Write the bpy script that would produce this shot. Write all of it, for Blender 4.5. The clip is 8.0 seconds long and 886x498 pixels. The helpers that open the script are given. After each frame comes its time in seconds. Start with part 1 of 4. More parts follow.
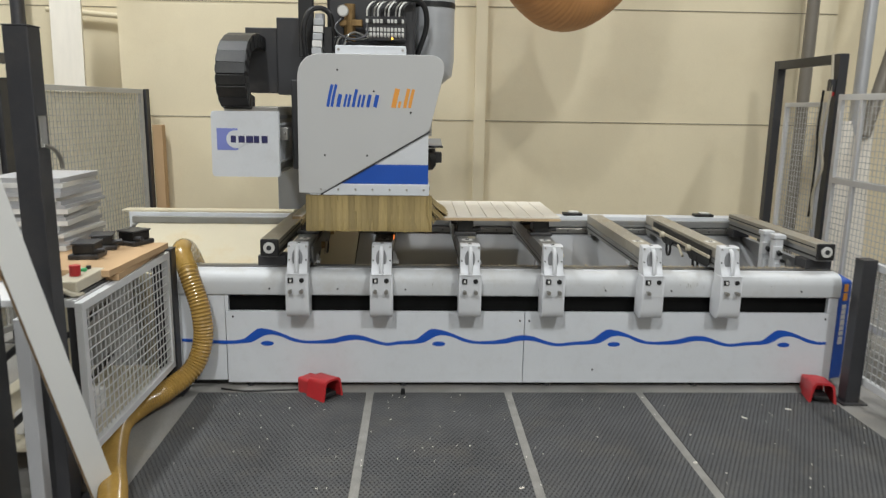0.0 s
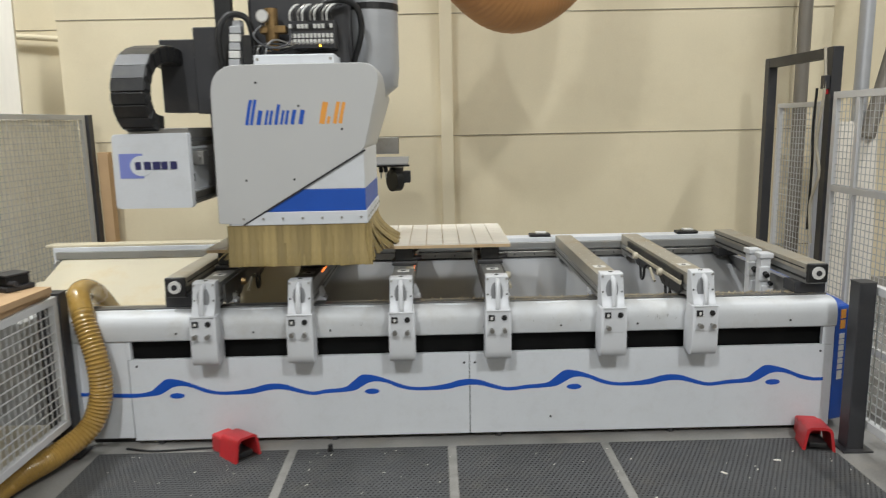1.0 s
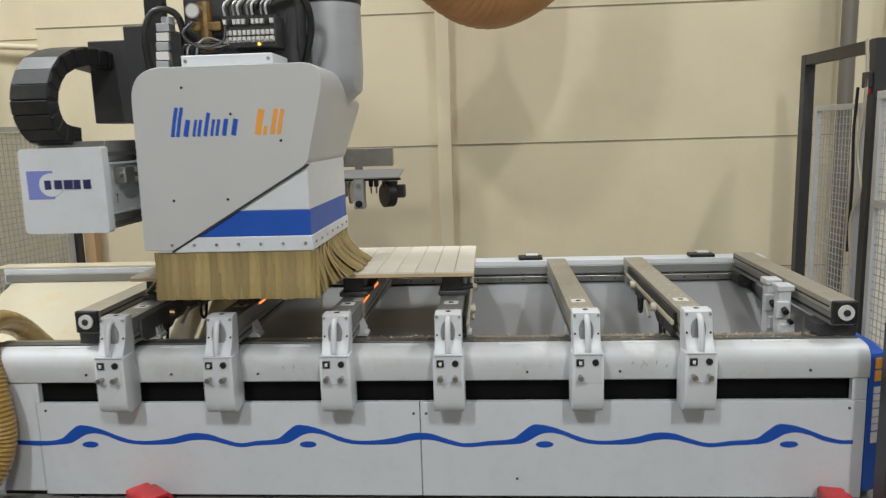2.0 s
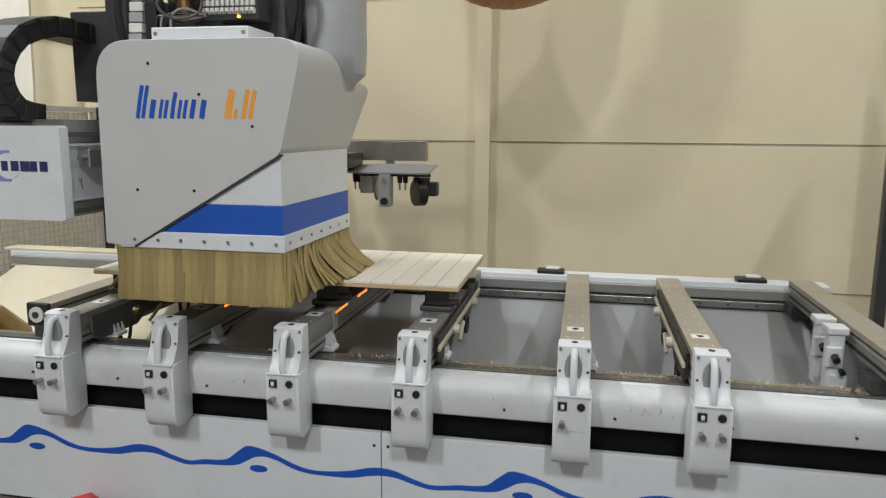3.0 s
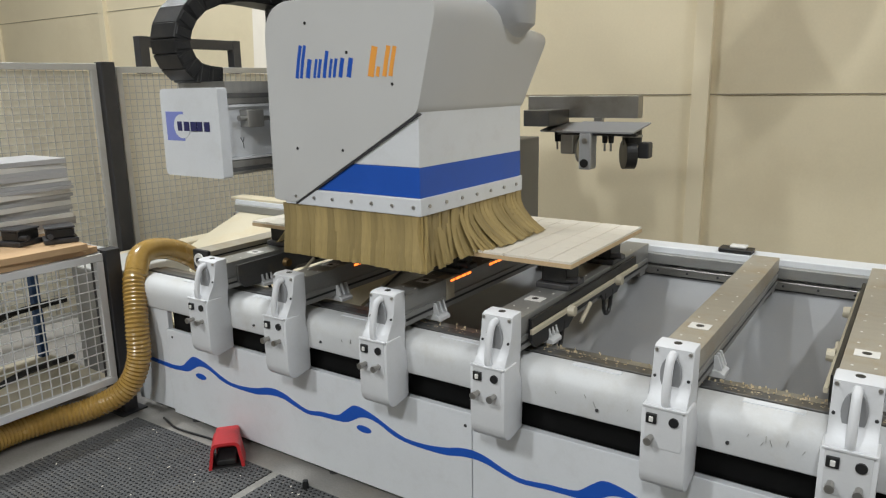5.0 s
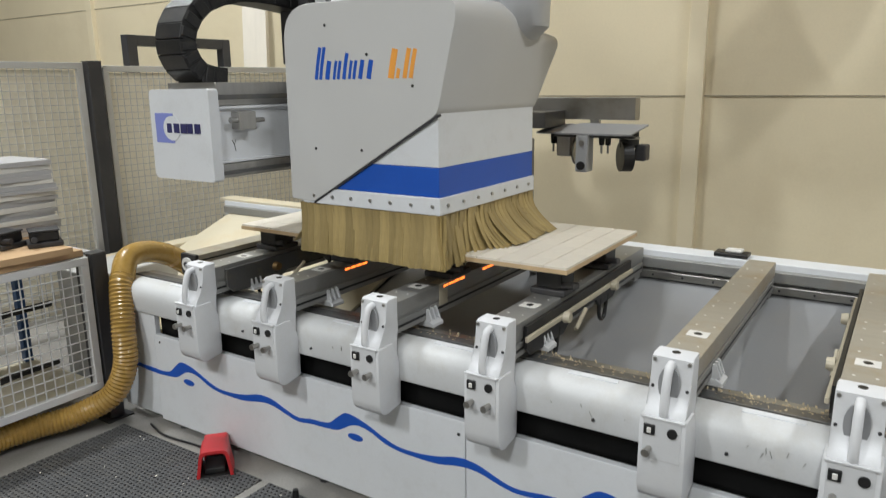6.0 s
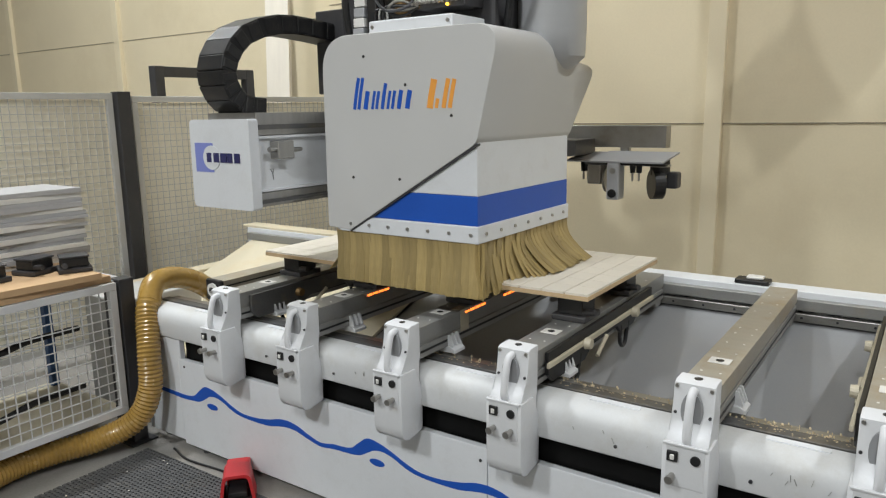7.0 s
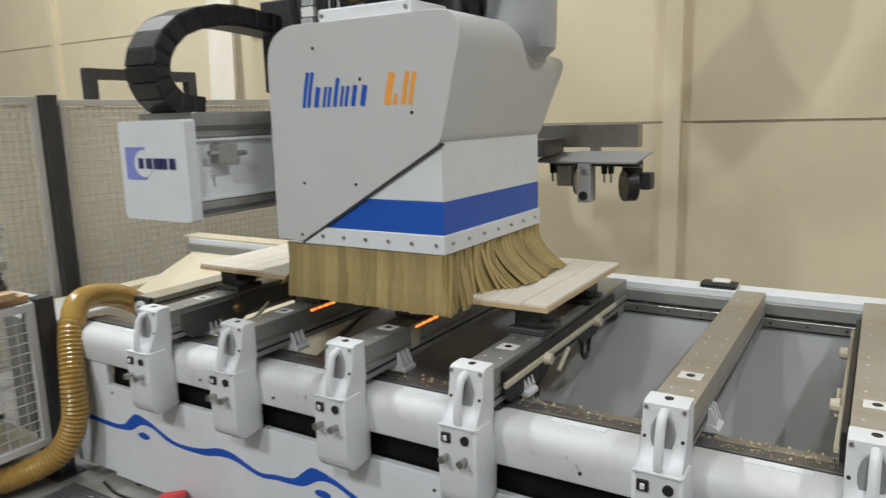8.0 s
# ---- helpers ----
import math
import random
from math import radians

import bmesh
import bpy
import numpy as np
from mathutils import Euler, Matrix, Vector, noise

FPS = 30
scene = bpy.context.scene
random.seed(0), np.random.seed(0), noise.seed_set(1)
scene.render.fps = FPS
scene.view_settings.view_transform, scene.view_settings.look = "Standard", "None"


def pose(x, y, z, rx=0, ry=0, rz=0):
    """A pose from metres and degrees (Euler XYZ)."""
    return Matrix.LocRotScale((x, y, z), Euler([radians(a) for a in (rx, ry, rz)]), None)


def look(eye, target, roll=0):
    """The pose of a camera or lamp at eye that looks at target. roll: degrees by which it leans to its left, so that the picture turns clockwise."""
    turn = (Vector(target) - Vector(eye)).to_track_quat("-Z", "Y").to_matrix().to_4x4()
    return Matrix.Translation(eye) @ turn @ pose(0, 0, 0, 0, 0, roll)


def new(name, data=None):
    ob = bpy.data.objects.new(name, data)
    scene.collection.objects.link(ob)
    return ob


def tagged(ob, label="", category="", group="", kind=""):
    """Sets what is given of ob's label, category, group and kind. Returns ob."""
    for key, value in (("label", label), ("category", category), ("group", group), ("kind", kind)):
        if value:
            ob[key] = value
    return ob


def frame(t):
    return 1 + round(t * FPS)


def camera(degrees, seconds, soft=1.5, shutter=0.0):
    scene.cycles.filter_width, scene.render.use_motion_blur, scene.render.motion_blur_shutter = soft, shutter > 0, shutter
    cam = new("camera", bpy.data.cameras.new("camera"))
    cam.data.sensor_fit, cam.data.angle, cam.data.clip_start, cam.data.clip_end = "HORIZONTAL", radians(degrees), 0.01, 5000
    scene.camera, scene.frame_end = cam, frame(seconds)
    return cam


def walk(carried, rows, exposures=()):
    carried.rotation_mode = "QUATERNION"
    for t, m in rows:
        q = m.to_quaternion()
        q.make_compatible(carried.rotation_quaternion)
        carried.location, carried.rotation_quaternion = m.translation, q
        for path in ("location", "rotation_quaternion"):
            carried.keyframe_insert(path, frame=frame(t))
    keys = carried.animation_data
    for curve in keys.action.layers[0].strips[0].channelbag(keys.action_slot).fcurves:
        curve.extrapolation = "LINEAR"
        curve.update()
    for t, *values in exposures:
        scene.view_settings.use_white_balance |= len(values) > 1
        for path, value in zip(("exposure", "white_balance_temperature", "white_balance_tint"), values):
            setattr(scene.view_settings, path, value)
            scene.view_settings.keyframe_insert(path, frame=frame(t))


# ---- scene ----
cam = camera(63.5, 8.0, soft=1.2, shutter=0.5)
PATH = [
    (0, (0.620, 0.222, 1.814), (0.698, 2.182, 1.423), 0.92),
    (0.5, (0.837, 0.506, 1.795), (0.846, 2.476, 1.450), 0.21),
    (1, (1.165, 0.791, 1.791), (1.182, 2.761, 1.445), -1.17),
    (1.5, (1.437, 1.073, 1.791), (1.361, 3.038, 1.431), -0.43),
    (1.7, (1.541, 1.223, 1.790), (1.447, 3.194, 1.464), -1.40),
    (2.8, (2.050, 1.820, 1.774), (1.734, 3.768, 1.446), 0.36),
    (3, (2.122, 1.947, 1.767), (1.746, 3.883, 1.437), 0.42),
    (3.5, (2.304, 2.235, 1.758), (1.761, 4.129, 1.414), 0.87),
    (4, (2.526, 2.407, 1.744), (1.609, 4.137, 1.335), 2.61),
    (4.5, (2.668, 2.453, 1.757), (1.619, 4.097, 1.312), 0.07),
    (4.7, (2.691, 2.465, 1.762), (1.607, 4.088, 1.322), -0.56),
    (5.8, (2.689, 2.491, 1.777), (1.603, 4.104, 1.307), -1.45),
    (6, (2.652, 2.518, 1.780), (1.584, 4.148, 1.329), -0.69),
    (6.5, (2.635, 2.504, 1.777), (1.542, 4.134, 1.390), -1.26),
    (7, (2.658, 2.477, 1.790), (1.542, 4.093, 1.411), -0.91),
    (7.5, (2.637, 2.532, 1.787), (1.522, 4.156, 1.442), -1.39),
    (8, (2.573, 2.708, 1.762), (1.544, 4.383, 1.393), -1.54),
]
# the camera's own exposure drifts a little on the way
EXPOSURE = [(0, -0.08), (0.5, 0.07), (1, -0.02), (1.5, -0.09), (3, -0.16), (3.5, -0.12), (4, -0.10), (4.5, -0.07), (6, -0.02), (7, -0.02), (8, -0.07)]
walk(cam, [(t, look(eye, target, roll)) for t, eye, target, roll in PATH], EXPOSURE)

# ---- world, light ----
world = bpy.data.worlds.new("hall_air")
scene.world = world
world.use_nodes = True
world.node_tree.nodes["Background"].inputs[0].default_value = (0.9, 0.95, 1.0, 1)
world.node_tree.nodes["Background"].inputs[1].default_value = 0.15


def area_lamp(x, y, z, sx, sy, watts, col=(0.965, 1.0, 1.01)):
    d = bpy.data.lights.new("unseen_lamp", "AREA")
    d.shape, d.size, d.size_y, d.energy, d.color = "RECTANGLE", sx, sy, watts, col
    o = new("unseen_lamp", d)
    o.location = (x, y, z)
    return o


# all out of view; the first and last two are added to brighten surfaces
for lx, ly, watts in ((-6.0, 5.4, 160), (-2.6, 4.6, 340), (6.2, 5.0, 255), (-0.6, -2.4, 410), (3.6, -2.4, 390)):
    # the middle two follow the slant of the tray shadows
    area_lamp(lx, ly, 7.2, 0.25, 1.6, watts)


# ---- materials ----
def mat(name, col, rough=0.5, metal=0.0, var=0.12, scale=6.0, fine=120.0, bump=0.05, dirt=None, dirt_amt=0.0, dirt_scale=3.0, stretch=(1, 1, 1), coat=0.0):
    """A worn surface: base colour varied at two scales, a fine relief, and stains of a second colour."""
    m = bpy.data.materials.new(name)
    m.use_nodes = True
    nt = m.node_tree
    n, l = nt.nodes, nt.links
    b = n["Principled BSDF"]
    b.inputs["Metallic"].default_value = metal
    b.inputs["Coat Weight"].default_value = coat
    tc = n.new("ShaderNodeTexCoord")
    mp = n.new("ShaderNodeMapping")
    mp.inputs["Scale"].default_value = stretch
    l.new(tc.outputs["Object"], mp.inputs[0])
    big = n.new("ShaderNodeTexNoise")
    big.inputs["Scale"].default_value, big.inputs["Detail"].default_value = scale, 5
    small = n.new("ShaderNodeTexNoise")
    small.inputs["Scale"].default_value, small.inputs["Detail"].default_value = fine, 3
    l.new(mp.outputs[0], big.inputs["Vector"])
    l.new(mp.outputs[0], small.inputs["Vector"])
    mixf = n.new("ShaderNodeMath")
    mixf.operation = "ADD"
    half = n.new("ShaderNodeMath")
    half.operation, half.inputs[1].default_value = "MULTIPLY", 0.5
    l.new(small.outputs["Fac"], half.inputs[0])
    l.new(big.outputs["Fac"], mixf.inputs[0])
    l.new(half.outputs[0], mixf.inputs[1])
    rmp = n.new("ShaderNodeMapRange")
    rmp.inputs["From Min"].default_value, rmp.inputs["From Max"].default_value = 0.45, 1.05
    rmp.inputs["To Min"].default_value, rmp.inputs["To Max"].default_value = 1 - var, 1 + var
    l.new(mixf.outputs[0], rmp.inputs["Value"])
    vm = n.new("ShaderNodeVectorMath")
    vm.operation = "SCALE"
    vm.inputs[0].default_value = col
    l.new(rmp.outputs[0], vm.inputs["Scale"])
    out = vm.outputs[0]
    if dirt:
        dn = n.new("ShaderNodeTexNoise")
        dn.inputs["Scale"].default_value, dn.inputs["Detail"].default_value, dn.inputs["Roughness"].default_value = dirt_scale, 8, 0.7
        l.new(tc.outputs["Object"], dn.inputs["Vector"])
        dr = n.new("ShaderNodeMapRange")
        dr.inputs["From Min"].default_value, dr.inputs["From Max"].default_value = 0.5, 0.72
        dr.inputs["To Max"].default_value = dirt_amt
        l.new(dn.outputs["Fac"], dr.inputs["Value"])
        mx = n.new("ShaderNodeMix")
        mx.data_type = "RGBA"
        l.new(dr.outputs[0], mx.inputs["Factor"])
        l.new(out, mx.inputs["A"])
        mx.inputs["B"].default_value = (*dirt, 1)
        out = mx.outputs["Result"]
    l.new(out, b.inputs["Base Color"])
    rr = n.new("ShaderNodeMapRange")
    rr.inputs["To Min"].default_value, rr.inputs["To Max"].default_value = max(0.03, rough - 0.1), min(1, rough + 0.1)
    l.new(big.outputs["Fac"], rr.inputs["Value"])
    l.new(rr.outputs[0], b.inputs["Roughness"])
    if bump:
        bp = n.new("ShaderNodeBump")
        bp.inputs["Strength"].default_value, bp.inputs["Distance"].default_value = bump, 0.01
        l.new(small.outputs["Fac"], bp.inputs["Height"])
        l.new(bp.outputs[0], b.inputs["Normal"])
    return m


def glow(name, col, strength):
    m = bpy.data.materials.new(name)
    m.use_nodes = True
    b = m.node_tree.nodes["Principled BSDF"]
    b.inputs["Base Color"].default_value = (*col, 1)
    b.inputs["Emission Color"].default_value = (*col, 1)
    b.inputs["Emission Strength"].default_value = strength
    return m


DUST = (0.50, 0.38, 0.20)
M_WALL = mat("cream_wall_paint", (0.74, 0.65, 0.46), 0.55, var=0.05, scale=1.3, fine=60, bump=0.03, dirt=(0.52, 0.42, 0.26), dirt_amt=0.25, dirt_scale=0.9)
M_WALL2 = mat("cream_trim_paint", (0.76, 0.67, 0.48), 0.5, var=0.05, scale=2, bump=0.02)
M_SEAM = mat("dark_joint", (0.30, 0.26, 0.19), 0.8)
# unseen ceiling and outer walls, darkened to cut bounced light
M_CEIL = mat("dim_unseen_ceiling", (0.30, 0.29, 0.27), 0.8)
M_FARWALL = mat("dim_unseen_wall", (0.36, 0.34, 0.30), 0.7, var=0.08, scale=1.2)
M_FLOOR = mat("worn_concrete", (0.24, 0.23, 0.215), 0.7, var=0.2, scale=2.5, fine=80, bump=0.15, dirt=(0.34, 0.30, 0.24), dirt_amt=0.5)
M_WHITE = mat("white_machine_paint", (0.71, 0.73, 0.76), 0.45, var=0.03, scale=4, bump=0.02, dirt=(0.45, 0.43, 0.40), dirt_amt=0.16, dirt_scale=9)
M_COVER = mat("dusty_white_cover_paint", (0.60, 0.61, 0.62), 0.5, var=0.05, scale=5, bump=0.02, dirt=(0.40, 0.37, 0.31), dirt_amt=0.4, dirt_scale=5)
M_POD = mat("white_cast_paint", (0.66, 0.67, 0.69), 0.5, var=0.03, scale=8, bump=0.04, dirt=(0.45, 0.41, 0.33), dirt_amt=0.15, dirt_scale=12)
M_GREY = mat("light_grey_hood_paint", (0.56, 0.56, 0.555), 0.40, var=0.02, scale=3, fine=300, bump=0.05)
M_BLUE = mat("blue_paint", (0.010, 0.088, 0.47), 0.4, var=0.06, scale=5)
M_ORANGE = mat("orange_paint", (0.85, 0.36, 0.06), 0.5, var=0.05)
M_LOGO = mat("pale_blue_print", (0.22, 0.26, 0.62), 0.5, var=0.05)
M_NAVY = mat("navy_print", (0.03, 0.03, 0.12), 0.5)
M_BLACK = mat("black_plastic", (0.012, 0.012, 0.013), 0.45, var=0.3, scale=9, dirt=(0.12, 0.10, 0.07), dirt_amt=0.15, dirt_scale=9)
M_SLOT = mat("black_cover_strip", (0.006, 0.006, 0.006), 0.4, var=0.2, scale=12, bump=0.03)
M_SLOT.node_tree.nodes["Principled BSDF"].inputs["Specular IOR Level"].default_value = 0.12
M_STRIP = mat("dusty_joint_strip", (0.24, 0.23, 0.21), 0.8, var=0.25, scale=9, fine=90, bump=0.2, dirt=(0.16, 0.15, 0.14), dirt_amt=0.5, dirt_scale=8)
M_RUBBER = mat("dark_rubber", (0.072, 0.072, 0.073), 0.75, var=0.3, scale=3, fine=60, bump=0.2, dirt=(0.17, 0.15, 0.12), dirt_amt=0.35, dirt_scale=2.2)
M_DARK = mat("anthracite_paint", (0.038, 0.038, 0.042), 0.45, var=0.1, scale=5, dirt=(0.20, 0.17, 0.13), dirt_amt=0.15)
M_STEEL = mat("brushed_steel", (0.42, 0.41, 0.39), 0.35, metal=0.9, var=0.12, scale=5, fine=200, stretch=(1, 8, 1), dirt=(0.25, 0.20, 0.12), dirt_amt=0.4, dirt_scale=7)
M_ALU = mat("dusty_aluminium", (0.42, 0.39, 0.33), 0.45, metal=0.35, var=0.12, scale=4, stretch=(1, 6, 1), dirt=(0.38, 0.28, 0.15), dirt_amt=0.75, dirt_scale=4)
M_ALUD = mat("dark_aluminium", (0.14, 0.14, 0.14), 0.4, metal=0.6, var=0.15, scale=4, dirt=(0.30, 0.24, 0.15), dirt_amt=0.5, dirt_scale=6)
M_PROFILE = mat("grey_aluminium_profile", (0.33, 0.33, 0.32), 0.42, metal=0.5, var=0.1, scale=5, dirt=(0.34, 0.27, 0.17), dirt_amt=0.35, dirt_scale=6)
M_TRAY = mat("grey_sheet_metal", (0.285, 0.29, 0.30), 0.5, var=0.05, scale=3, dirt=(0.34, 0.32, 0.28), dirt_amt=0.35, dirt_scale=2.5)
M_CREAM = mat("dusty_cream_sheet", (0.62, 0.56, 0.42), 0.55, var=0.06, scale=3, dirt=(0.55, 0.40, 0.18), dirt_amt=0.5, dirt_scale=3)
M_BACKING = mat("cream_backing_sheet", (0.86, 0.82, 0.70), 0.6, var=0.04, scale=2, dirt=(0.56, 0.50, 0.36), dirt_amt=0.3, dirt_scale=2)
M_MDF = mat("raw_fibreboard", (0.50, 0.33, 0.18), 0.75, var=0.08, scale=5, fine=200, bump=0.08)
M_PLY = mat("pale_wood_edge", (0.60, 0.44, 0.26), 0.7, var=0.1, scale=6, fine=150, bump=0.08)
M_BOARDTOP = mat("pale_board_face", (0.78, 0.73, 0.64), 0.6, var=0.05, scale=3, fine=90, stretch=(6, 1, 1))
M_CHIP = mat("chipboard_edge", (0.42, 0.28, 0.14), 0.85, var=0.45, scale=60, fine=180, bump=0.3)
# grey of the gate upright; also imitates shaded sides of the white panel stack
M_GREY_AND_SHADE = mat("grey_and_stack_shade", (0.42, 0.42, 0.43), 0.45, var=0.05, scale=4)
M_PLANK = mat("white_plank_laminate", (0.84, 0.84, 0.82), 0.4, var=0.02, scale=4)
M_MELA = mat("white_laminate", (0.72, 0.71, 0.68), 0.4, var=0.03, scale=4)
M_SKIRT = mat("ochre_plastic_strip", (0.40, 0.30, 0.125), 0.42, var=0.2, scale=8, fine=40, stretch=(4, 4, 0.6), dirt=(0.42, 0.32, 0.17), dirt_amt=0.4)
M_HOSE = mat("ochre_hose_plastic", (0.36, 0.22, 0.055), 0.25, var=0.2, scale=5, fine=40, coat=0.3)
M_DUCT = mat("orange_brown_duct", (0.50, 0.24, 0.085), 0.5, var=0.1, scale=5)
M_RED = mat("red_paint", (0.50, 0.025, 0.03), 0.4, var=0.12, scale=9, dirt=(0.25, 0.06, 0.05), dirt_amt=0.4, dirt_scale=12)
M_FENCE = mat("pale_grey_fence_paint", (0.50, 0.50, 0.49), 0.5, var=0.06, scale=5, dirt=(0.42, 0.36, 0.24), dirt_amt=0.3)
M_FENCEW = mat("white_fence_paint", (0.62, 0.62, 0.62), 0.5, var=0.05, scale=5)
M_PIPE = mat("zinc_duct", (0.48, 0.49, 0.51), 0.38, metal=0.35, var=0.06, scale=4, stretch=(1, 1, 4))
M_PIPED = mat("dull_brown_grey_pipe", (0.22, 0.20, 0.17), 0.5, metal=0.3, var=0.1, scale=4)
M_BRASS = mat("brass", (0.28, 0.18, 0.08), 0.4, metal=0.8, var=0.3, scale=20)
M_BEIGE = mat("beige_plastic", (0.52, 0.47, 0.36), 0.5)
M_GREEN = mat("green_plastic", (0.05, 0.40, 0.15), 0.5)
M_BLUESTEEL = mat("blue_post_paint", (0.04, 0.10, 0.24), 0.5)
M_CHIPS = mat("sawdust", (0.60, 0.50, 0.34), 0.95, var=0.3, scale=40, bump=0.4)
def vary_by_piece(m, low, high):
    """Each piece takes its own shade of the material."""
    n, l = m.node_tree.nodes, m.node_tree.links
    b = n["Principled BSDF"]
    src = b.inputs["Base Color"].links[0].from_socket
    info, rng, vm = n.new("ShaderNodeObjectInfo"), n.new("ShaderNodeMapRange"), n.new("ShaderNodeVectorMath")
    rng.inputs["To Min"].default_value, rng.inputs["To Max"].default_value = low, high
    vm.operation = "SCALE"
    l.new(info.outputs["Random"], rng.inputs["Value"])
    l.new(src, vm.inputs[0])
    l.new(rng.outputs[0], vm.inputs["Scale"])
    l.new(vm.outputs[0], b.inputs["Base Color"])


vary_by_piece(M_SKIRT, 0.68, 1.05)
vary_by_piece(M_BOARDTOP, 0.97, 1.03)
M_STRIPLED = glow("orange_led_strip", (1.0, 0.20, 0.03), 2.6)
M_LED = glow("amber_led", (1.0, 0.55, 0.05), 4.0)


# ---- mesh helpers ----
def empty(name, x=0.0, y=0.0, z=0.0):
    o = new(name)
    o.empty_display_size = 0.1
    o.location = (x, y, z)
    return o


def part(name, bm, material, parent=None, label="", smooth=False):
    """Links a bmesh as one mesh object, under a thing or a part."""
    me = bpy.data.meshes.new(name)
    bmesh.ops.recalc_face_normals(bm, faces=bm.faces)
    bm.to_mesh(me)
    bm.free()
    me.materials.append(material)
    if smooth:
        for p in me.polygons:
            p.use_smooth = True
        try:
            me.set_sharp_from_angle(angle=radians(40))
        except AttributeError:
            pass
    o = new(name, me)
    if parent:
        o.parent = parent
    if label:
        tagged(o, label)
    return o


def add_box(bm, x0, x1, y0, y1, z0, z1, bev=0.0, seg=2, turn=None):
    vs = [bm.verts.new(p) for p in ((x0, y0, z0), (x1, y0, z0), (x1, y1, z0), (x0, y1, z0), (x0, y0, z1), (x1, y0, z1), (x1, y1, z1), (x0, y1, z1))]
    fs = [bm.faces.new([vs[i] for i in q]) for q in ((0, 3, 2, 1), (4, 5, 6, 7), (0, 1, 5, 4), (1, 2, 6, 5), (2, 3, 7, 6), (3, 0, 4, 7))]
    if turn:
        c = Vector(((x0 + x1) / 2, (y0 + y1) / 2, (z0 + z1) / 2))
        for v in vs:
            v.co = c + turn @ (v.co - c)
    if bev:
        bmesh.ops.bevel(bm, geom=list({e for f in fs for e in f.edges}), offset=bev, segments=seg, affect="EDGES", profile=0.5)
    return vs


def box(x0, x1, y0, y1, z0, z1, bev=0.0, seg=2):
    bm = bmesh.new()
    add_box(bm, x0, x1, y0, y1, z0, z1, bev, seg)
    return bm


def prism(points, a0, a1, axis="y", bev=0.0, seg=2):
    """An outline pushed along an axis: (x, z) points along y, (y, z) along x, (x, y) along z."""
    bm = bmesh.new()
    put = {"y": lambda p, a: (p[0], a, p[1]), "x": lambda p, a: (a, p[0], p[1]), "z": lambda p, a: (p[0], p[1], a)}[axis]
    lo = [bm.verts.new(put(p, a0)) for p in points]
    hi = [bm.verts.new(put(p, a1)) for p in points]
    n = len(points)
    f0, f1 = bm.faces.new(lo), bm.faces.new(hi[::-1])
    for i in range(n):
        bm.faces.new((lo[i], hi[i], hi[(i + 1) % n], lo[(i + 1) % n]))
    if bev:
        bmesh.ops.bevel(bm, geom=list(f0.edges) + list(f1.edges), offset=bev, segments=seg, affect="EDGES", profile=0.5)
    return bm


def add_rod(bm, p, q, r0, r1=None, n=12, caps=True):
    p, q = Vector(p), Vector(q)
    r1 = r0 if r1 is None else r1
    d = (q - p).normalized()
    s = d.orthogonal().normalized()
    t = d.cross(s)
    rings = []
    for c, r in ((p, r0), (q, r1)):
        rings.append([bm.verts.new(c + r * (math.cos(2 * math.pi * i / n) * s + math.sin(2 * math.pi * i / n) * t)) for i in range(n)])
    for i in range(n):
        bm.faces.new((rings[0][i], rings[0][(i + 1) % n], rings[1][(i + 1) % n], rings[1][i]))
    if caps:
        bm.faces.new(rings[0][::-1])
        bm.faces.new(rings[1])


def rod(p, q, r0, r1=None, n=12):
    bm = bmesh.new()
    add_rod(bm, p, q, r0, r1, n)
    return bm


def smooth_path(points, steps=10):
    """A Catmull-Rom line through the points."""
    P = [Vector(p) for p in points]
    P = [2 * P[0] - P[1]] + P + [2 * P[-1] - P[-2]]
    out = []
    for i in range(1, len(P) - 2):
        a, b, c, d = P[i - 1:i + 3]
        for k in range(steps):
            t = k / steps
            out.append(0.5 * ((2 * b) + (c - a) * t + (2 * a - 5 * b + 4 * c - d) * t * t + (3 * b - a - 3 * c + d) * t ** 3))
    out.append(P[-2])
    return out


def tube(points, radius, n=16, steps=10, rib=0.0, pitch=0.02):
    """A tube along a smooth line; rib: depth of its ring-shaped corrugation."""
    line = smooth_path(points, steps)
    if rib:
        fine, acc = [line[0]], 0.0
        step = pitch / 4
        for a, b in zip(line, line[1:]):
            L = (b - a).length
            s = step - acc
            while s <= L:
                fine.append(a.lerp(b, s / L))
                s += step
            acc = L - (s - step)
        line = fine
    bm = bmesh.new()
    rings = []
    up = None
    for i, c in enumerate(line):
        d = (line[min(i + 1, len(line) - 1)] - line[max(i - 1, 0)]).normalized()
        up = d.orthogonal().normalized() if up is None else (up - d * up.dot(d)).normalized()
        s = d.cross(up)
        r = radius + (rib * math.sin(i * math.pi / 2) if rib else 0.0)
        rings.append([bm.verts.new(c + r * (math.cos(2 * math.pi * k / n) * up + math.sin(2 * math.pi * k / n) * s)) for k in range(n)])
    for a, b in zip(rings, rings[1:]):
        for k in range(n):
            bm.faces.new((a[k], a[(k + 1) % n], b[(k + 1) % n], b[k]))
    bm.faces.new(rings[0][::-1])
    bm.faces.new(rings[-1])
    return bm


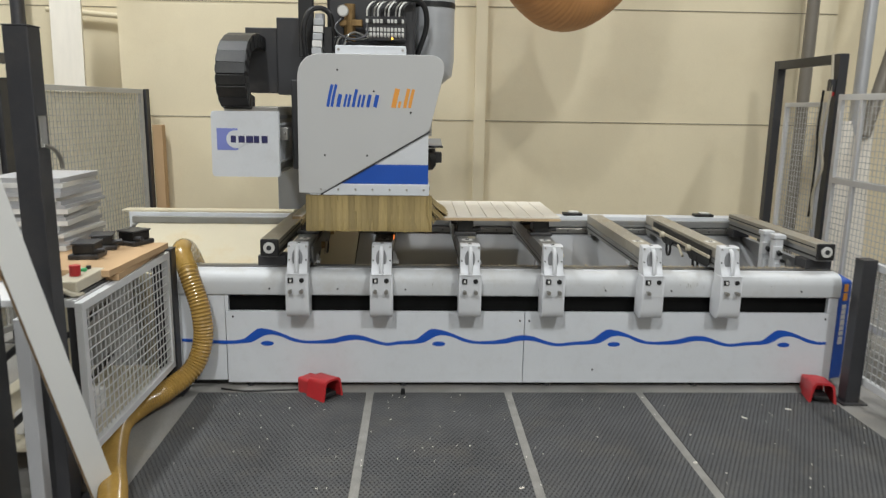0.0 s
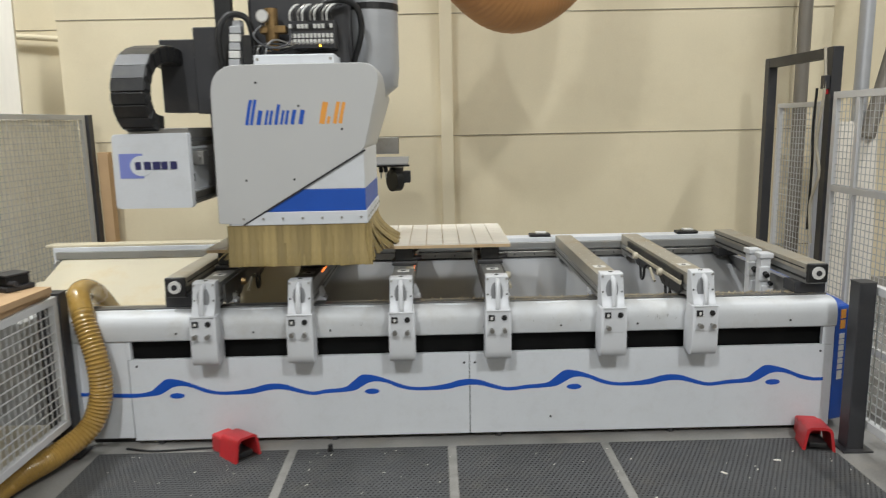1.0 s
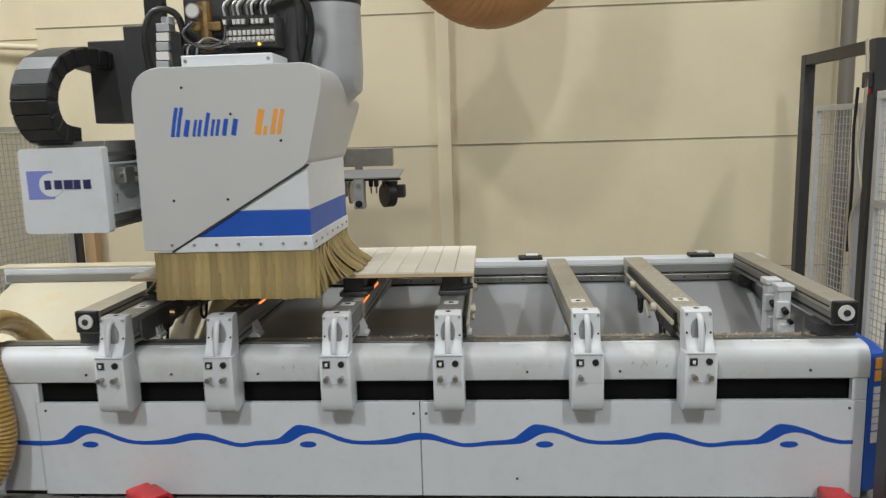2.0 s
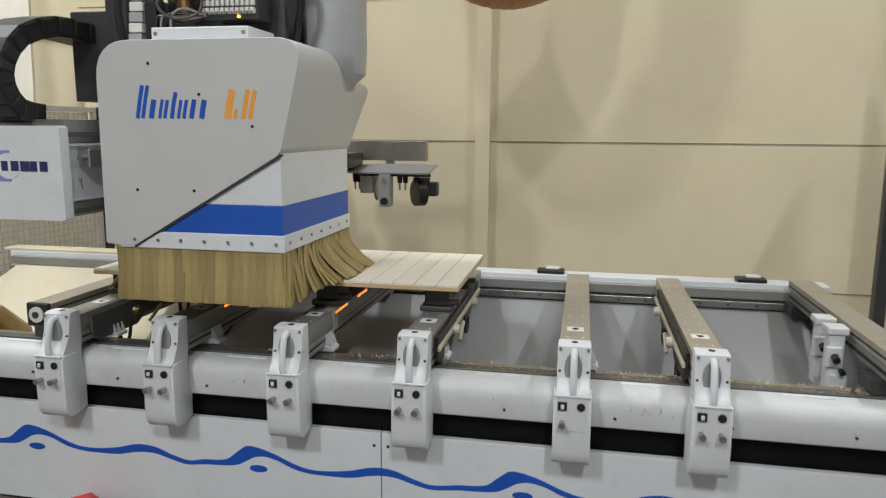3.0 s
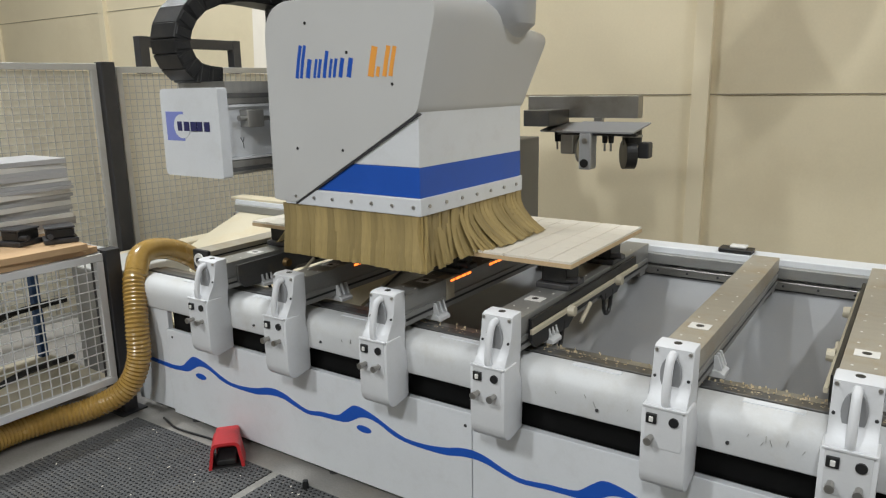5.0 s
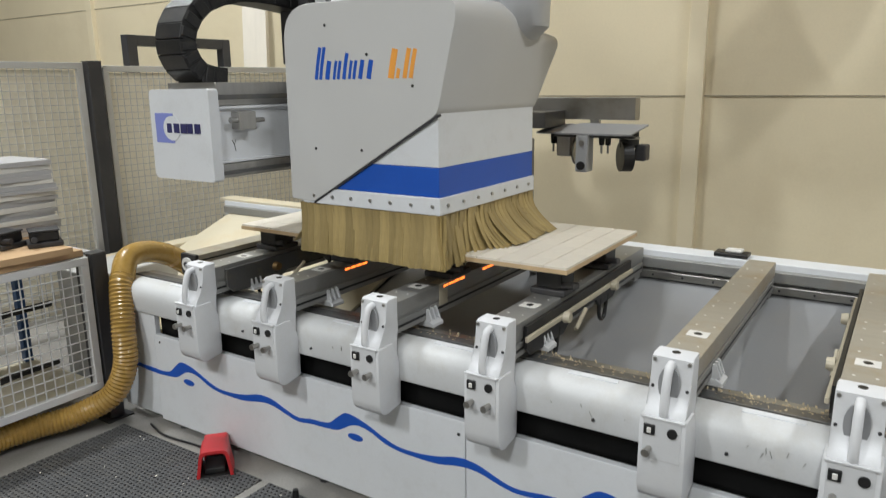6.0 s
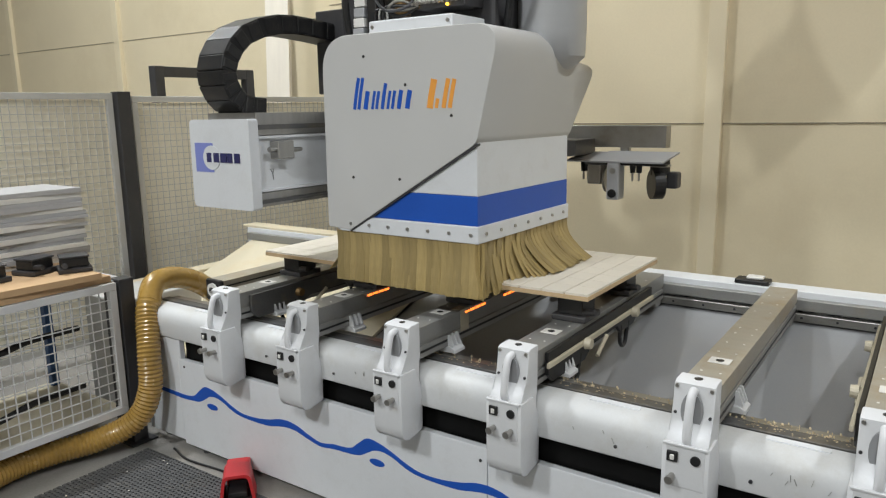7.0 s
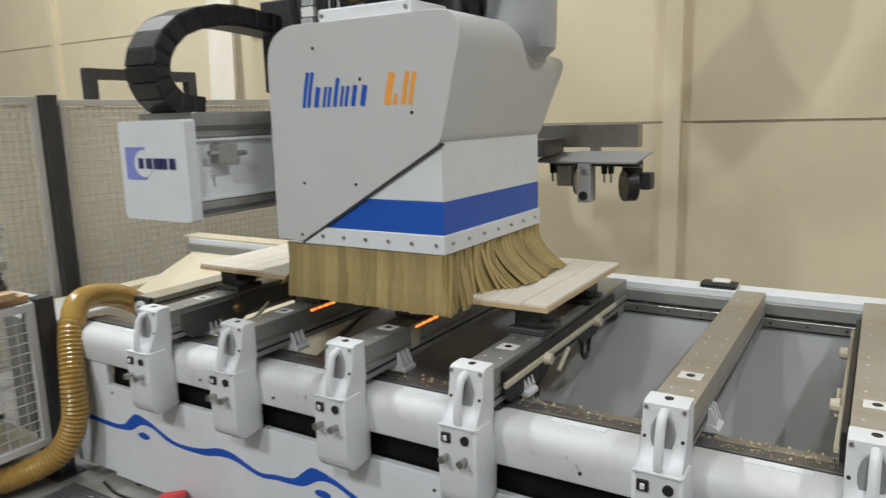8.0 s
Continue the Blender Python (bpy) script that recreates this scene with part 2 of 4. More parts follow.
def rounded(pts, radii, n=5):
    """An outline with its corners rounded by the given radii."""
    out = []
    m = len(pts)
    for i in range(m):
        p, a, b, r = Vector(pts[i]), Vector(pts[i - 1]), Vector(pts[(i + 1) % m]), radii[i]
        if r <= 0:
            out.append(tuple(p))
            continue
        u, v = (a - p).normalized(), (b - p).normalized()
        for k in range(n + 1):
            t = k / n
            q = (1 - t) ** 2 * (p + u * r) + 2 * t * (1 - t) * p + t * t * (p + v * r)
            out.append(tuple(q))
    return out


def structure(ob, label, category):
    return tagged(ob, label, category, kind="structure")


# ---- hall ----
structure(part("floor", box(-12, 10, -5, 9, -0.3, 0), M_FLOOR), "worn grey concrete workshop floor", "floor")
structure(part("ceiling", box(-12, 10, -5, 9, 7.5, 7.7), M_CEIL), "unseen ceiling closing the hall, darkened to cut bounced light", "ceiling")
wall_back = structure(part("wall_north", box(-2.43, 5.05, 7.95, 9.0, 0, 7.5), M_WALL), "cream painted panel wall with dark joints", "wall")
structure(part("wall_north_west", box(-12, -2.43, 8.6, 9.0, 0, 7.5), M_WALL), "cream painted panel wall behind the fence", "wall")
structure(part("wall_north_east", box(5.05, 10, 8.6, 9.0, 0, 7.5), M_WALL), "cream painted panel wall in a niche", "wall")
# outer walls added out of view; their dark grey limits the bounce
structure(part("wall_west", box(-12.2, -12, -5, 9, 0, 7.5), M_FARWALL), "unseen side wall closing the hall, darkened to cut bounced light", "wall")
structure(part("wall_east", box(10, 10.2, -5, 9, 0, 7.5), M_FARWALL), "unseen side wall closing the hall, darkened to cut bounced light", "wall")
structure(part("wall_south", box(-12, 10, -5.2, -5, 0, 7.5), M_FARWALL), "unseen wall behind the walk, darkened to cut bounced light", "wall")
for zz in (0.51, 1.67, 2.83, 3.99, 5.15, 6.31):
    structure(part("trim", box(-2.43, 5.05, 7.944, 7.95, zz - 0.004, zz + 0.004), M_SEAM), "thin dark joint between wall panels", "trim")
    structure(part("trim", box(-12, -2.5, 8.594, 8.6, zz - 0.004, zz + 0.004), M_SEAM), "thin dark joint between wall panels", "trim")
structure(part("trim", box(1.232, 1.352, 7.90, 7.95, 0, 7.5, 0.004), M_WALL2), "cream painted upright cover strip on the wall", "trim")
for xx in (-7.17, -10.2):
    structure(part("trim", box(xx, xx + 0.13, 8.54, 8.6, 0, 7.5, 0.004), M_WALL2), "cream painted upright cover strip on the wall", "trim")

# ---- floor mats ----
def rubber_mat(x0, x1, y0, y1):
    m = tagged(empty("rubber_mat", x0, y0, 0), "black perforated rubber floor mat with wood dust", "mat", "mats before the machine")
    w, d = x1 - x0, y1 - y0
    part("backing", box(0, w, 0, d, 0.0005, 0.003), M_RUBBER, m)
    pitch, row = 0.024, 0.022
    nx, ny = int(w / pitch), int(d / row)
    verts, faces = [], []

    def bar(x0, x1, y0, y1, top):
        k = len(verts)
        verts.extend((x, y, z) for z in (0.003, top) for x, y in ((x0, y0), (x1, y0), (x1, y1), (x0, y1)))
        faces.extend(tuple(k + i for i in q) for q in ((4, 5, 6, 7), (0, 1, 5, 4), (1, 2, 6, 5), (2, 3, 7, 6), (3, 0, 4, 7)))

    for j in range(ny + 1):
        c = j * d / ny
        bar(0, w, max(0, c - 0.006), min(d, c + 0.006), 0.0144)
        if j == ny:
            break
        for i in range(nx):
            x = (i + 0.25 + 0.5 * (j % 2)) * w / nx
            bar(x - 0.006, x + 0.006, c + 0.006, c + d / ny - 0.006, 0.014)
    me = bpy.data.meshes.new("grid")
    me.from_pydata(verts, [], faces)
    me.materials.append(M_RUBBER)
    g = tagged(new("grid", me), kind="stuff")
    g.parent = m
    return m


for a, b in ((-0.74, 0.315), (0.365, 1.20), (1.25, 2.055), (2.105, 3.28)):
    rubber_mat(a, b, 1.2, 4.54)


def joint_strip(x):
    bm = bmesh.new()
    add_box(bm, x - 0.022, x + 0.022, 1.2, 4.54, 0.001, 0.010)
    for k in range(0, 130, 1):
        yy = 1.22 + k * 0.0255
        add_box(bm, x - 0.028, x + 0.028, yy, yy + 0.012, 0.001, 0.009)
    tagged(part("joint_strip", bm, M_STRIP), "grey toothed joint strip between rubber mats", "mat strip", "strips between the mats")


for xx in (0.34, 1.225, 2.08):
    joint_strip(xx)


bm = bmesh.new()
rnd = random.Random(8)
for k in range(190):
    cx, cy = rnd.uniform(-0.7, 3.25), 4.5 - 2.6 * rnd.random() ** 1.3
    s = rnd.uniform(0.001, 0.003) * (2.5 if rnd.random() < 0.05 else 1)
    add_box(bm, cx - s * rnd.uniform(1, 3), cx + s * 2, cy - s, cy + s, 0.0146, 0.0156, turn=Euler((0, 0, rnd.uniform(0, 3))).to_matrix())
tagged(part("wood_flakes", bm, M_BOARDTOP), "pale wood flakes scattered on the rubber mats", "wood chips", kind="stuff")

# ---- machine bed ----
FRONT = 4.67
bed = tagged(empty("machine_bed", 1.4, 5.4, 0), "white bed of a woodworking router with a blue wave stripe", "machine")
bed.location = (0, 0, 0)
SEAM = 1.335
for a, b in ((-0.585, SEAM - 0.002), (SEAM + 0.002, 3.405)):
    part("front_panel", box(a, b, FRONT, FRONT + 0.03, 0.03, 0.512, 0.003), M_WHITE, bed)
part("end_panel", box(-0.90, -0.59, FRONT + 0.004, FRONT + 0.04, 0.045, 0.625, 0.004), M_WHITE, bed)
part("end_panel", box(3.337, 3.404, FRONT + 0.001, FRONT + 0.03, 0.514, 0.632, 0.002), M_WHITE, bed)
part("end_panel", box(-0.588, -0.566, FRONT + 0.001, FRONT + 0.03, 0.514, 0.632, 0.002), M_WHITE, bed)
part("blue_end_panel", prism([(3.408, FRONT), (3.50, FRONT + 0.035), (3.53, FRONT + 0.2), (3.53, 6.2), (3.408, 6.2)], 0.05, 0.735, "z", 0.02), M_BLUE, bed, "blue painted end cover")
for k, (zz, h) in enumerate(((0.30, 0.05), (0.36, 0.028), (0.395, 0.028), (0.43, 0.035), (0.472, 0.028), (0.507, 0.028), (0.542, 0.028), (0.60, 0.05), (0.66, 0.05))):
    bm = bmesh.new()
    add_box(bm, 3.437, 3.471, 4.681, 4.689, zz, zz + h, turn=Euler((0, 0, radians(20.8))).to_matrix())
    part("printed_bar", bm, M_MELA if k < 7 else M_ORANGE, bed)
part("slot_strip", box(-0.575, 3.35, FRONT + 0.045, FRONT + 0.06, 0.505, 0.64), M_SLOT, bed, "black cover strip in the long slot")
part("base_frame", box(-0.88, 3.40, FRONT + 0.065, 6.2, 0.04, 0.36, 0.004), M_DARK, bed, "dark steel base frame")
prof = [(4.668, 0.620), (4.660, 0.626), (4.657, 0.645), (4.657, 0.70), (4.661, 0.728), (4.672, 0.750), (4.688, 0.764), (4.708, 0.772), (4.735, 0.776), (4.77, 0.778), (4.77, 0.70), (4.74, 0.63)]
part("top_cover", prism(prof, -0.90, 3.405, "x"), M_COVER, bed, smooth=True)
part("plinth", box(-0.85, 3.38, FRONT + 0.06, FRONT + 0.12, 0.0, 0.045), M_BLACK, bed)
for xx in (-0.45, 0.55, 1.5, 2.5, 3.25):
    part("levelling_foot", rod((xx, FRONT + 0.04, 0), (xx, FRONT + 0.04, 0.035), 0.025, 0.018), M_DARK, bed)
part("front_guide", box(-0.85, 3.40, 4.775, 4.83, 0.70, 0.785, 0.003), M_ALUD, bed, "dark dusty guide rail")
part("front_guide", box(-0.85, 3.40, 4.834, 4.885, 0.70, 0.778, 0.003), M_STEEL, bed, "steel guide rail")
part("front_guide", box(-0.85, 3.40, 4.888, 4.91, 0.66, 0.765, 0.002), M_ALUD, bed)
# chips along the guide
bm = bmesh.new()
rnd = random.Random(4)
for k in range(700):
    cx, cy = 3.35 - 2.6 * rnd.random() ** 1.6, 4.83 + rnd.gauss(0, 0.035)
    if not 4.78 < cy < 4.885:
        continue
    s = rnd.uniform(0.0006, 0.0021)
    add_box(bm, cx - s * 2, cx + s * 2, cy - s, cy + s, 0.7795, 0.7862, turn=Euler((0, 0, rnd.uniform(0, 3))).to_matrix())
tagged(part("wood_chips", bm, M_CHIPS), "pale wood chips along the guide rail", "wood chips", kind="stuff")
# rear beam and its guides
part("rear_beam", box(-1.74, 3.49, 6.16, 6.30, 0.775, 0.92, 0.004), M_WHITE, bed, "white rear beam")
part("rear_guide", box(-1.70, 3.40, 6.115, 6.158, 0.838, 0.89, 0.003), M_PROFILE, bed)
part("rear_guide", box(-1.70, 3.40, 6.10, 6.14, 0.787, 0.826, 0.003), M_STEEL, bed)
for k in range(24):
    part("rail_bolt", rod((-0.2 + k * 0.15, 6.101, 0.806), (-0.2 + k * 0.15, 6.096, 0.806), 0.006, n=8), M_DARK, bed)
part("rear_cap", box(-1.80, -0.35, 6.17, 6.30, 0.9205, 0.938, 0.004), M_CREAM, bed, "pale dusty board on the rear beam")
part("rear_skirt", box(-1.74, 3.46, 6.142, 6.159, 0.36, 0.80), M_TRAY, bed)
tray = [(4.915, 0.40), (6.138, 0.78), (6.138, 0.76), (4.915, 0.38)]
part("chip_tray", prism(tray, 0.162, 3.36, "x"), M_TRAY, bed, "grey sloping sheet metal tray")
part("tray_end", box(3.36, 3.40, 4.915, 6.138, 0.45, 0.78), M_TRAY, bed)
part("dusty_slope", prism([(4.935, 0.40), (6.138, 0.84), (6.138, 0.82), (4.935, 0.38)], -1.655, 0.16, "x"), M_CREAM, bed, "cream sheet covered with wood dust")
part("side_lip", box(-1.80, -1.657, 4.94, 6.04, 0.36, 0.69, 0.006), M_CREAM, bed, "cream side ledge")
part("side_panel", box(-1.76, -0.91, 4.90, 4.93, 0.03, 0.70, 0.003), M_CREAM, bed)


def curve_through(keys, x):
    """A smooth value at x, through (x, value) keys."""
    if x <= keys[0][0]:
        return keys[0][1]
    for k in range(len(keys) - 1):
        (xa, a), (xb, b) = keys[k], keys[k + 1]
        if x <= xb:
            t = (x - xa) / (xb - xa)
            p = keys[k - 1] if k else keys[k]
            q = keys[k + 2] if k + 2 < len(keys) else keys[k + 1]
            ma = (b - p[1]) / (xb - p[0]) * (xb - xa)
            mb = (q[1] - a) / (q[0] - xa) * (xb - xa)
            return (2 * t ** 3 - 3 * t * t + 1) * a + (t ** 3 - 2 * t * t + t) * ma + (3 * t * t - 2 * t ** 3) * b + (t ** 3 - t * t) * mb
    return keys[-1][1]


def wave_stripe():
    """A blue line of waves, with a steeper bump over each dot and a low one between, laid on the front panels."""
    dots = (-0.327, 0.779, 1.93, 3.067)
    top_shape = ((-0.26, 0.315), (-0.15, 0.327), (-0.10, 0.365), (-0.055, 0.396), (0.0, 0.394), (0.07, 0.374), (0.158, 0.338), (0.23, 0.318), (0.33, 0.318), (0.43, 0.333), (0.50, 0.352), (0.56, 0.357), (0.62, 0.348), (0.69, 0.323), (0.77, 0.303))
    bot_shape = ((-0.26, 0.292), (-0.16, 0.297), (-0.10, 0.305), (-0.06, 0.325), (-0.02, 0.348), (0.03, 0.356), (0.09, 0.343), (0.158, 0.314), (0.23, 0.299), (0.33, 0.296), (0.43, 0.300), (0.50, 0.315), (0.56, 0.322), (0.62, 0.318), (0.69, 0.299), (0.77, 0.283))
    top_keys, bot_keys = [(-0.88, 0.327)], [(-0.88, 0.308)]
    for d in dots:
        for keys, shape in ((top_keys, top_shape), (bot_keys, bot_shape)):
            keys += [(d + dx, z) for dx, z in shape if d + dx < 3.36]
    bm = bmesh.new()
    y, n = FRONT - 0.0015, 420
    A, B, C, D = [], [], [], []
    for i in range(n + 1):
        x = -0.87 + (3.355 + 0.87) * i / n
        hi, lo = curve_through(top_keys, x), curve_through(bot_keys, x)
        for lst, yy, z in ((A, y, hi), (B, y, lo), (C, FRONT + 0.003, hi), (D, FRONT + 0.003, lo)):
            lst.append(bm.verts.new((x, yy, z)))
    for i in range(n):
        bm.faces.new((A[i], A[i + 1], B[i + 1], B[i]))
        bm.faces.new((A[i], C[i], C[i + 1], A[i + 1]))
        bm.faces.new((B[i], B[i + 1], D[i + 1], D[i]))
    return bm


part("wave_stripe", wave_stripe(), M_BLUE, bed, "blue wave stripe")
for c in (-0.327, 0.779, 1.93, 3.067):
    pts = [(c + 0.042 * math.cos(a * math.pi / 12), 0.297 + 0.016 * math.sin(a * math.pi / 12)) for a in range(24)]
    part("wave_dot", prism(pts, FRONT - 0.002, FRONT + 0.002, "y"), M_BLUE, bed, "blue oval dot")
for xx, zz in ((1.305, 0.455), (1.365, 0.455), (3.33, 0.475), (1.797, 0.121), (-0.54, 0.475)):
    part("screw", rod((xx, FRONT - 0.002, zz), (xx, FRONT + 0.01, zz), 0.007, n=8), M_DARK, bed)
for k in range(9):
    xx = -0.3 + k * 0.43
    part("screw", rod((xx, 4.651, 0.665), (xx, 4.67, 0.665), 0.006, n=8), M_DARK, bed)
for k, xx in enumerate((-0.5, 0.05, 0.62, 1.15, 1.72, 2.30, 2.9)):
    part("wear_strip", box(xx, xx + 0.18, 4.735, 4.762, 0.774, 0.7798), M_WHITE, bed)


rnd = random.Random(21)
for k in range(14):
    xx = rnd.choice((1.78, 2.40, 2.95, 0.70)) + rnd.gauss(0, 0.07)
    h = rnd.uniform(0.006, 0.022)
    zz = rnd.uniform(0.672, 0.705)
    bm = bmesh.new()
    add_box(bm, xx - 0.0007, xx + 0.0007, 4.654, 4.662, zz, zz + h, turn=Euler((0, rnd.uniform(-0.5, 0.5), 0)).to_matrix())
    part("scuff_mark", bm, M_PROFILE, bed)


# ---- work consoles with their cast end pieces ----
def console(x, slider="", lights=(), rear=6.09):
    c = tagged(empty("work_console", x, 0, 0), "dusty aluminium work console with a white cast front handle piece", "console", "consoles across the bed")
    bm = bmesh.new()
    add_box(bm, -0.06, 0.06, 4.615, rear, 0.880, 0.9445, 0.002)
    part("rail_top", bm, M_PROFILE if x < 1.7 else M_ALU, c)
    bm = bmesh.new()
    add_box(bm, -0.054, 0.054, 4.615, rear, 0.866, 0.8795)
    add_box(bm, -0.06, 0.06, 4.615, rear, 0.815, 0.8655, 0.002)
    part("rail_body", bm, M_PROFILE, c)
    foot = part("slide_foot", prism([(-0.062, 0.787), (-0.062, 0.814), (0.075, 0.814), (0.098, 0.80), (0.098, 0.787)], 4.86, 4.94, "y", 0.003), M_POD, c)
    for yy in (4.868, 4.897, 4.926):
        part("rib", prism([(0.0615, 0.8145), (0.0615, 0.862), (0.072, 0.862), (0.090, 0.8145)], yy - 0.005, yy + 0.005, "y"), M_POD, foot)
    part("rear_slide", box(-0.055, 0.055, 5.99, 6.07, 0.787, 0.8145, 0.003), M_PROFILE, c)
    for side in (-1, 1):
        # raised black strip in place of the shade inside a rail groove
        part("groove_shade", box(*sorted((side * 0.0602, side * 0.0612)), 4.67, rear - 0.01, 0.836, 0.846), M_BLACK, c)
    for yy in (4.90,):
        bm = box(-0.035, 0.035, yy - 0.03, yy + 0.03, 0.9446, 0.947, 0.001)
        part("hole_plate", bm, M_MELA, c)
        part("hole", rod((0, yy, 0.9465), (0, yy, 0.9478), 0.014, n=12), M_BLACK, c)
    bm = bmesh.new()
    for yy in (4.70, 4.78, 5.0, 5.12, 5.25, 5.33, 5.6, 5.75, 5.9):
        for s in (-0.03, 0.03):
            add_rod(bm, (s, yy, 0.9435), (s, yy, 0.9457), 0.0045, n=6)
    tagged(part("bore_row", bm, M_MELA, c), kind="stuff")
    # cast piece: side outline (y, z), pushed across x
    side = [(4.612, 0.968), (4.596, 0.961), (4.590, 0.89), (4.582, 0.85), (4.560, 0.812), (4.535, 0.790), (4.530, 0.77), (4.530, 0.56), (4.536, 0.535),
            (4.552, 0.519), (4.575, 0.513), (4.650, 0.525), (4.652, 0.78), (4.668, 0.83), (4.668, 0.968)]
    part("cast_end", prism(side, -0.062, 0.062, "x", 0.005, 2), M_POD, c, "white painted cast end piece", smooth=True)
    # flared lower shell, wider than the neck
    low = [(4.533, 0.79), (4.526, 0.775), (4.526, 0.565), (4.532, 0.535), (4.549, 0.515), (4.575, 0.508), (4.664, 0.524), (4.664, 0.64), (4.656, 0.72), (4.62, 0.79)]
    part("shell", prism(low, -0.0705, 0.0705, "x", 0.004, 2), M_POD, c, smooth=True)
    part("button_plate", box(-0.058, 0.058, 4.523, 4.5262, 0.655, 0.785, 0.001), M_POD, c)
    part("ledge", box(-0.066, 0.066, 4.518, 4.53, 0.787, 0.795, 0.002), M_POD, c)
    # loop handle
    arc = [(0.0, 4.592, 0.945), (0.0, 4.562, 0.935), (0.0, 4.545, 0.895), (0.0, 4.535, 0.85), (0.0, 4.532, 0.81), (0.0, 4.54, 0.795)]
    h = tube(arc, 0.0135, 12, 6)
    part("handle", h, M_POD, c, "white loop handle", smooth=True)
    # flat grey oval imitates the shaded hollow behind the handle
    ell = [(-0.002 + 0.033 * math.cos(k * math.pi / 10), 0.880 + 0.060 * math.sin(k * math.pi / 10)) for k in range(20)]
    part("finger_well_shade", prism(ell, 4.579, 4.5885, "y"), M_TRAY, c)
    sw = part("switch", box(-0.053, -0.020, 4.514, 4.524, 0.737, 0.769, 0.002), M_BLACK, c, "black rocker switch")
    part("rocker", box(-0.042, -0.029, 4.509, 4.515, 0.744, 0.761, 0.002), M_MELA, sw)
    part("plug", rod((0.032, 4.516, 0.753), (0.032, 4.524, 0.753), 0.015, n=16), M_BLACK, c)
    for s in ((-0.036,) if 2.0 < x < 2.2 else (-0.036, 0.032)):
        v = part("air_coupling", rod((s, 4.524, 0.688), (s, 4.495, 0.688), 0.010, n=10), M_STEEL, c)
        part("collar", rod((s, 4.497, 0.688), (s, 4.484, 0.688), 0.013, n=10), M_STEEL, v)
    part("bore", rod((0, 4.635, 0.967), (0, 4.635, 0.9695), 0.013, n=12), M_BLACK, c)
    for s in (-0.052, 0.052):
        part("screw", rod((s, 4.598, 0.952), (s, 4.588, 0.952), 0.006, n=8), M_STEEL, c)
        part("screw", rod((s, 4.592, 0.868), (s, 4.582, 0.868), 0.005, n=8), M_DARK, c)
    if 0.9 < x < 1.0:
        part("tape_patch", box(0.0604, 0.0621, 4.965, 5.03, 0.85, 0.9443), M_BEIGE, c, "tan adhesive tape wrapped on the rail")
        part("tape_patch", box(0.012, 0.0621, 4.965, 5.03, 0.9446, 0.9456), M_BEIGE, c)
    for y0, y1 in lights:
        for k in range(4):
            L = (y1 - y0) / 4
            part("light_strip", box(0.0602, 0.0625, y0 + k * L, y0 + k * L + L * 0.8, 0.925, 0.934), M_STRIPLED, c, "glowing orange marking light")
    if slider:
        s = -1 if slider == "l" else 1
        xx0, xx1 = sorted((s * 0.063, s * 0.078))
        plate = [(4.72, 0.925), (4.72, 0.84), (4.76, 0.805), (5.05, 0.80), (5.12, 0.845), (5.40, 0.85), (5.44, 0.81), (5.60, 0.81), (5.66, 0.85), (5.85, 0.85), (5.85, 0.93)]
        part("stop_plate", prism(plate, xx0, xx1, "x", 0.002), M_ALUD if slider == "d" else M_BLACK, c, "dusty dark side stop plate")
        if slider != "d":
            part("stop_bar", box(*sorted((s * 0.079, s * 0.092)), 4.70, 5.84, 0.872, 0.892, 0.003), M_BEIGE, c, "pale stop bar")
        for yy, zz in ((5.02, 0.88), (5.55, 0.88)):
            part("knob", rod((s * 0.0925, yy, zz), (s * 0.118, yy, zz), 0.024, 0.020, 12), M_BEIGE if slider != "d" else M_BRASS, c)
            part("hook", tube([(s * 0.071, yy - 0.10, 0.84), (s * 0.071, yy - 0.10, 0.77), (s * 0.071, yy - 0.07, 0.735), (s * 0.071, yy - 0.03, 0.75), (s * 0.071, yy - 0.01, 0.84)], 0.009, 8, 5), M_BLACK, c)
        part("spring", rod((s * 0.10, 5.12, 0.80), (s * 0.10, 5.22, 0.86), 0.009, n=8), M_BEIGE, c)
    return c


for xx, sl, li in ((-0.106, "d", ()), (0.413, "", ((5.0, 5.17),)), (0.965, "", ((5.0, 5.18), (5.34, 5.50))), (1.488, "r", ()), (2.116, "", ()), (2.613, "l", ())):
    console(xx, sl, li)


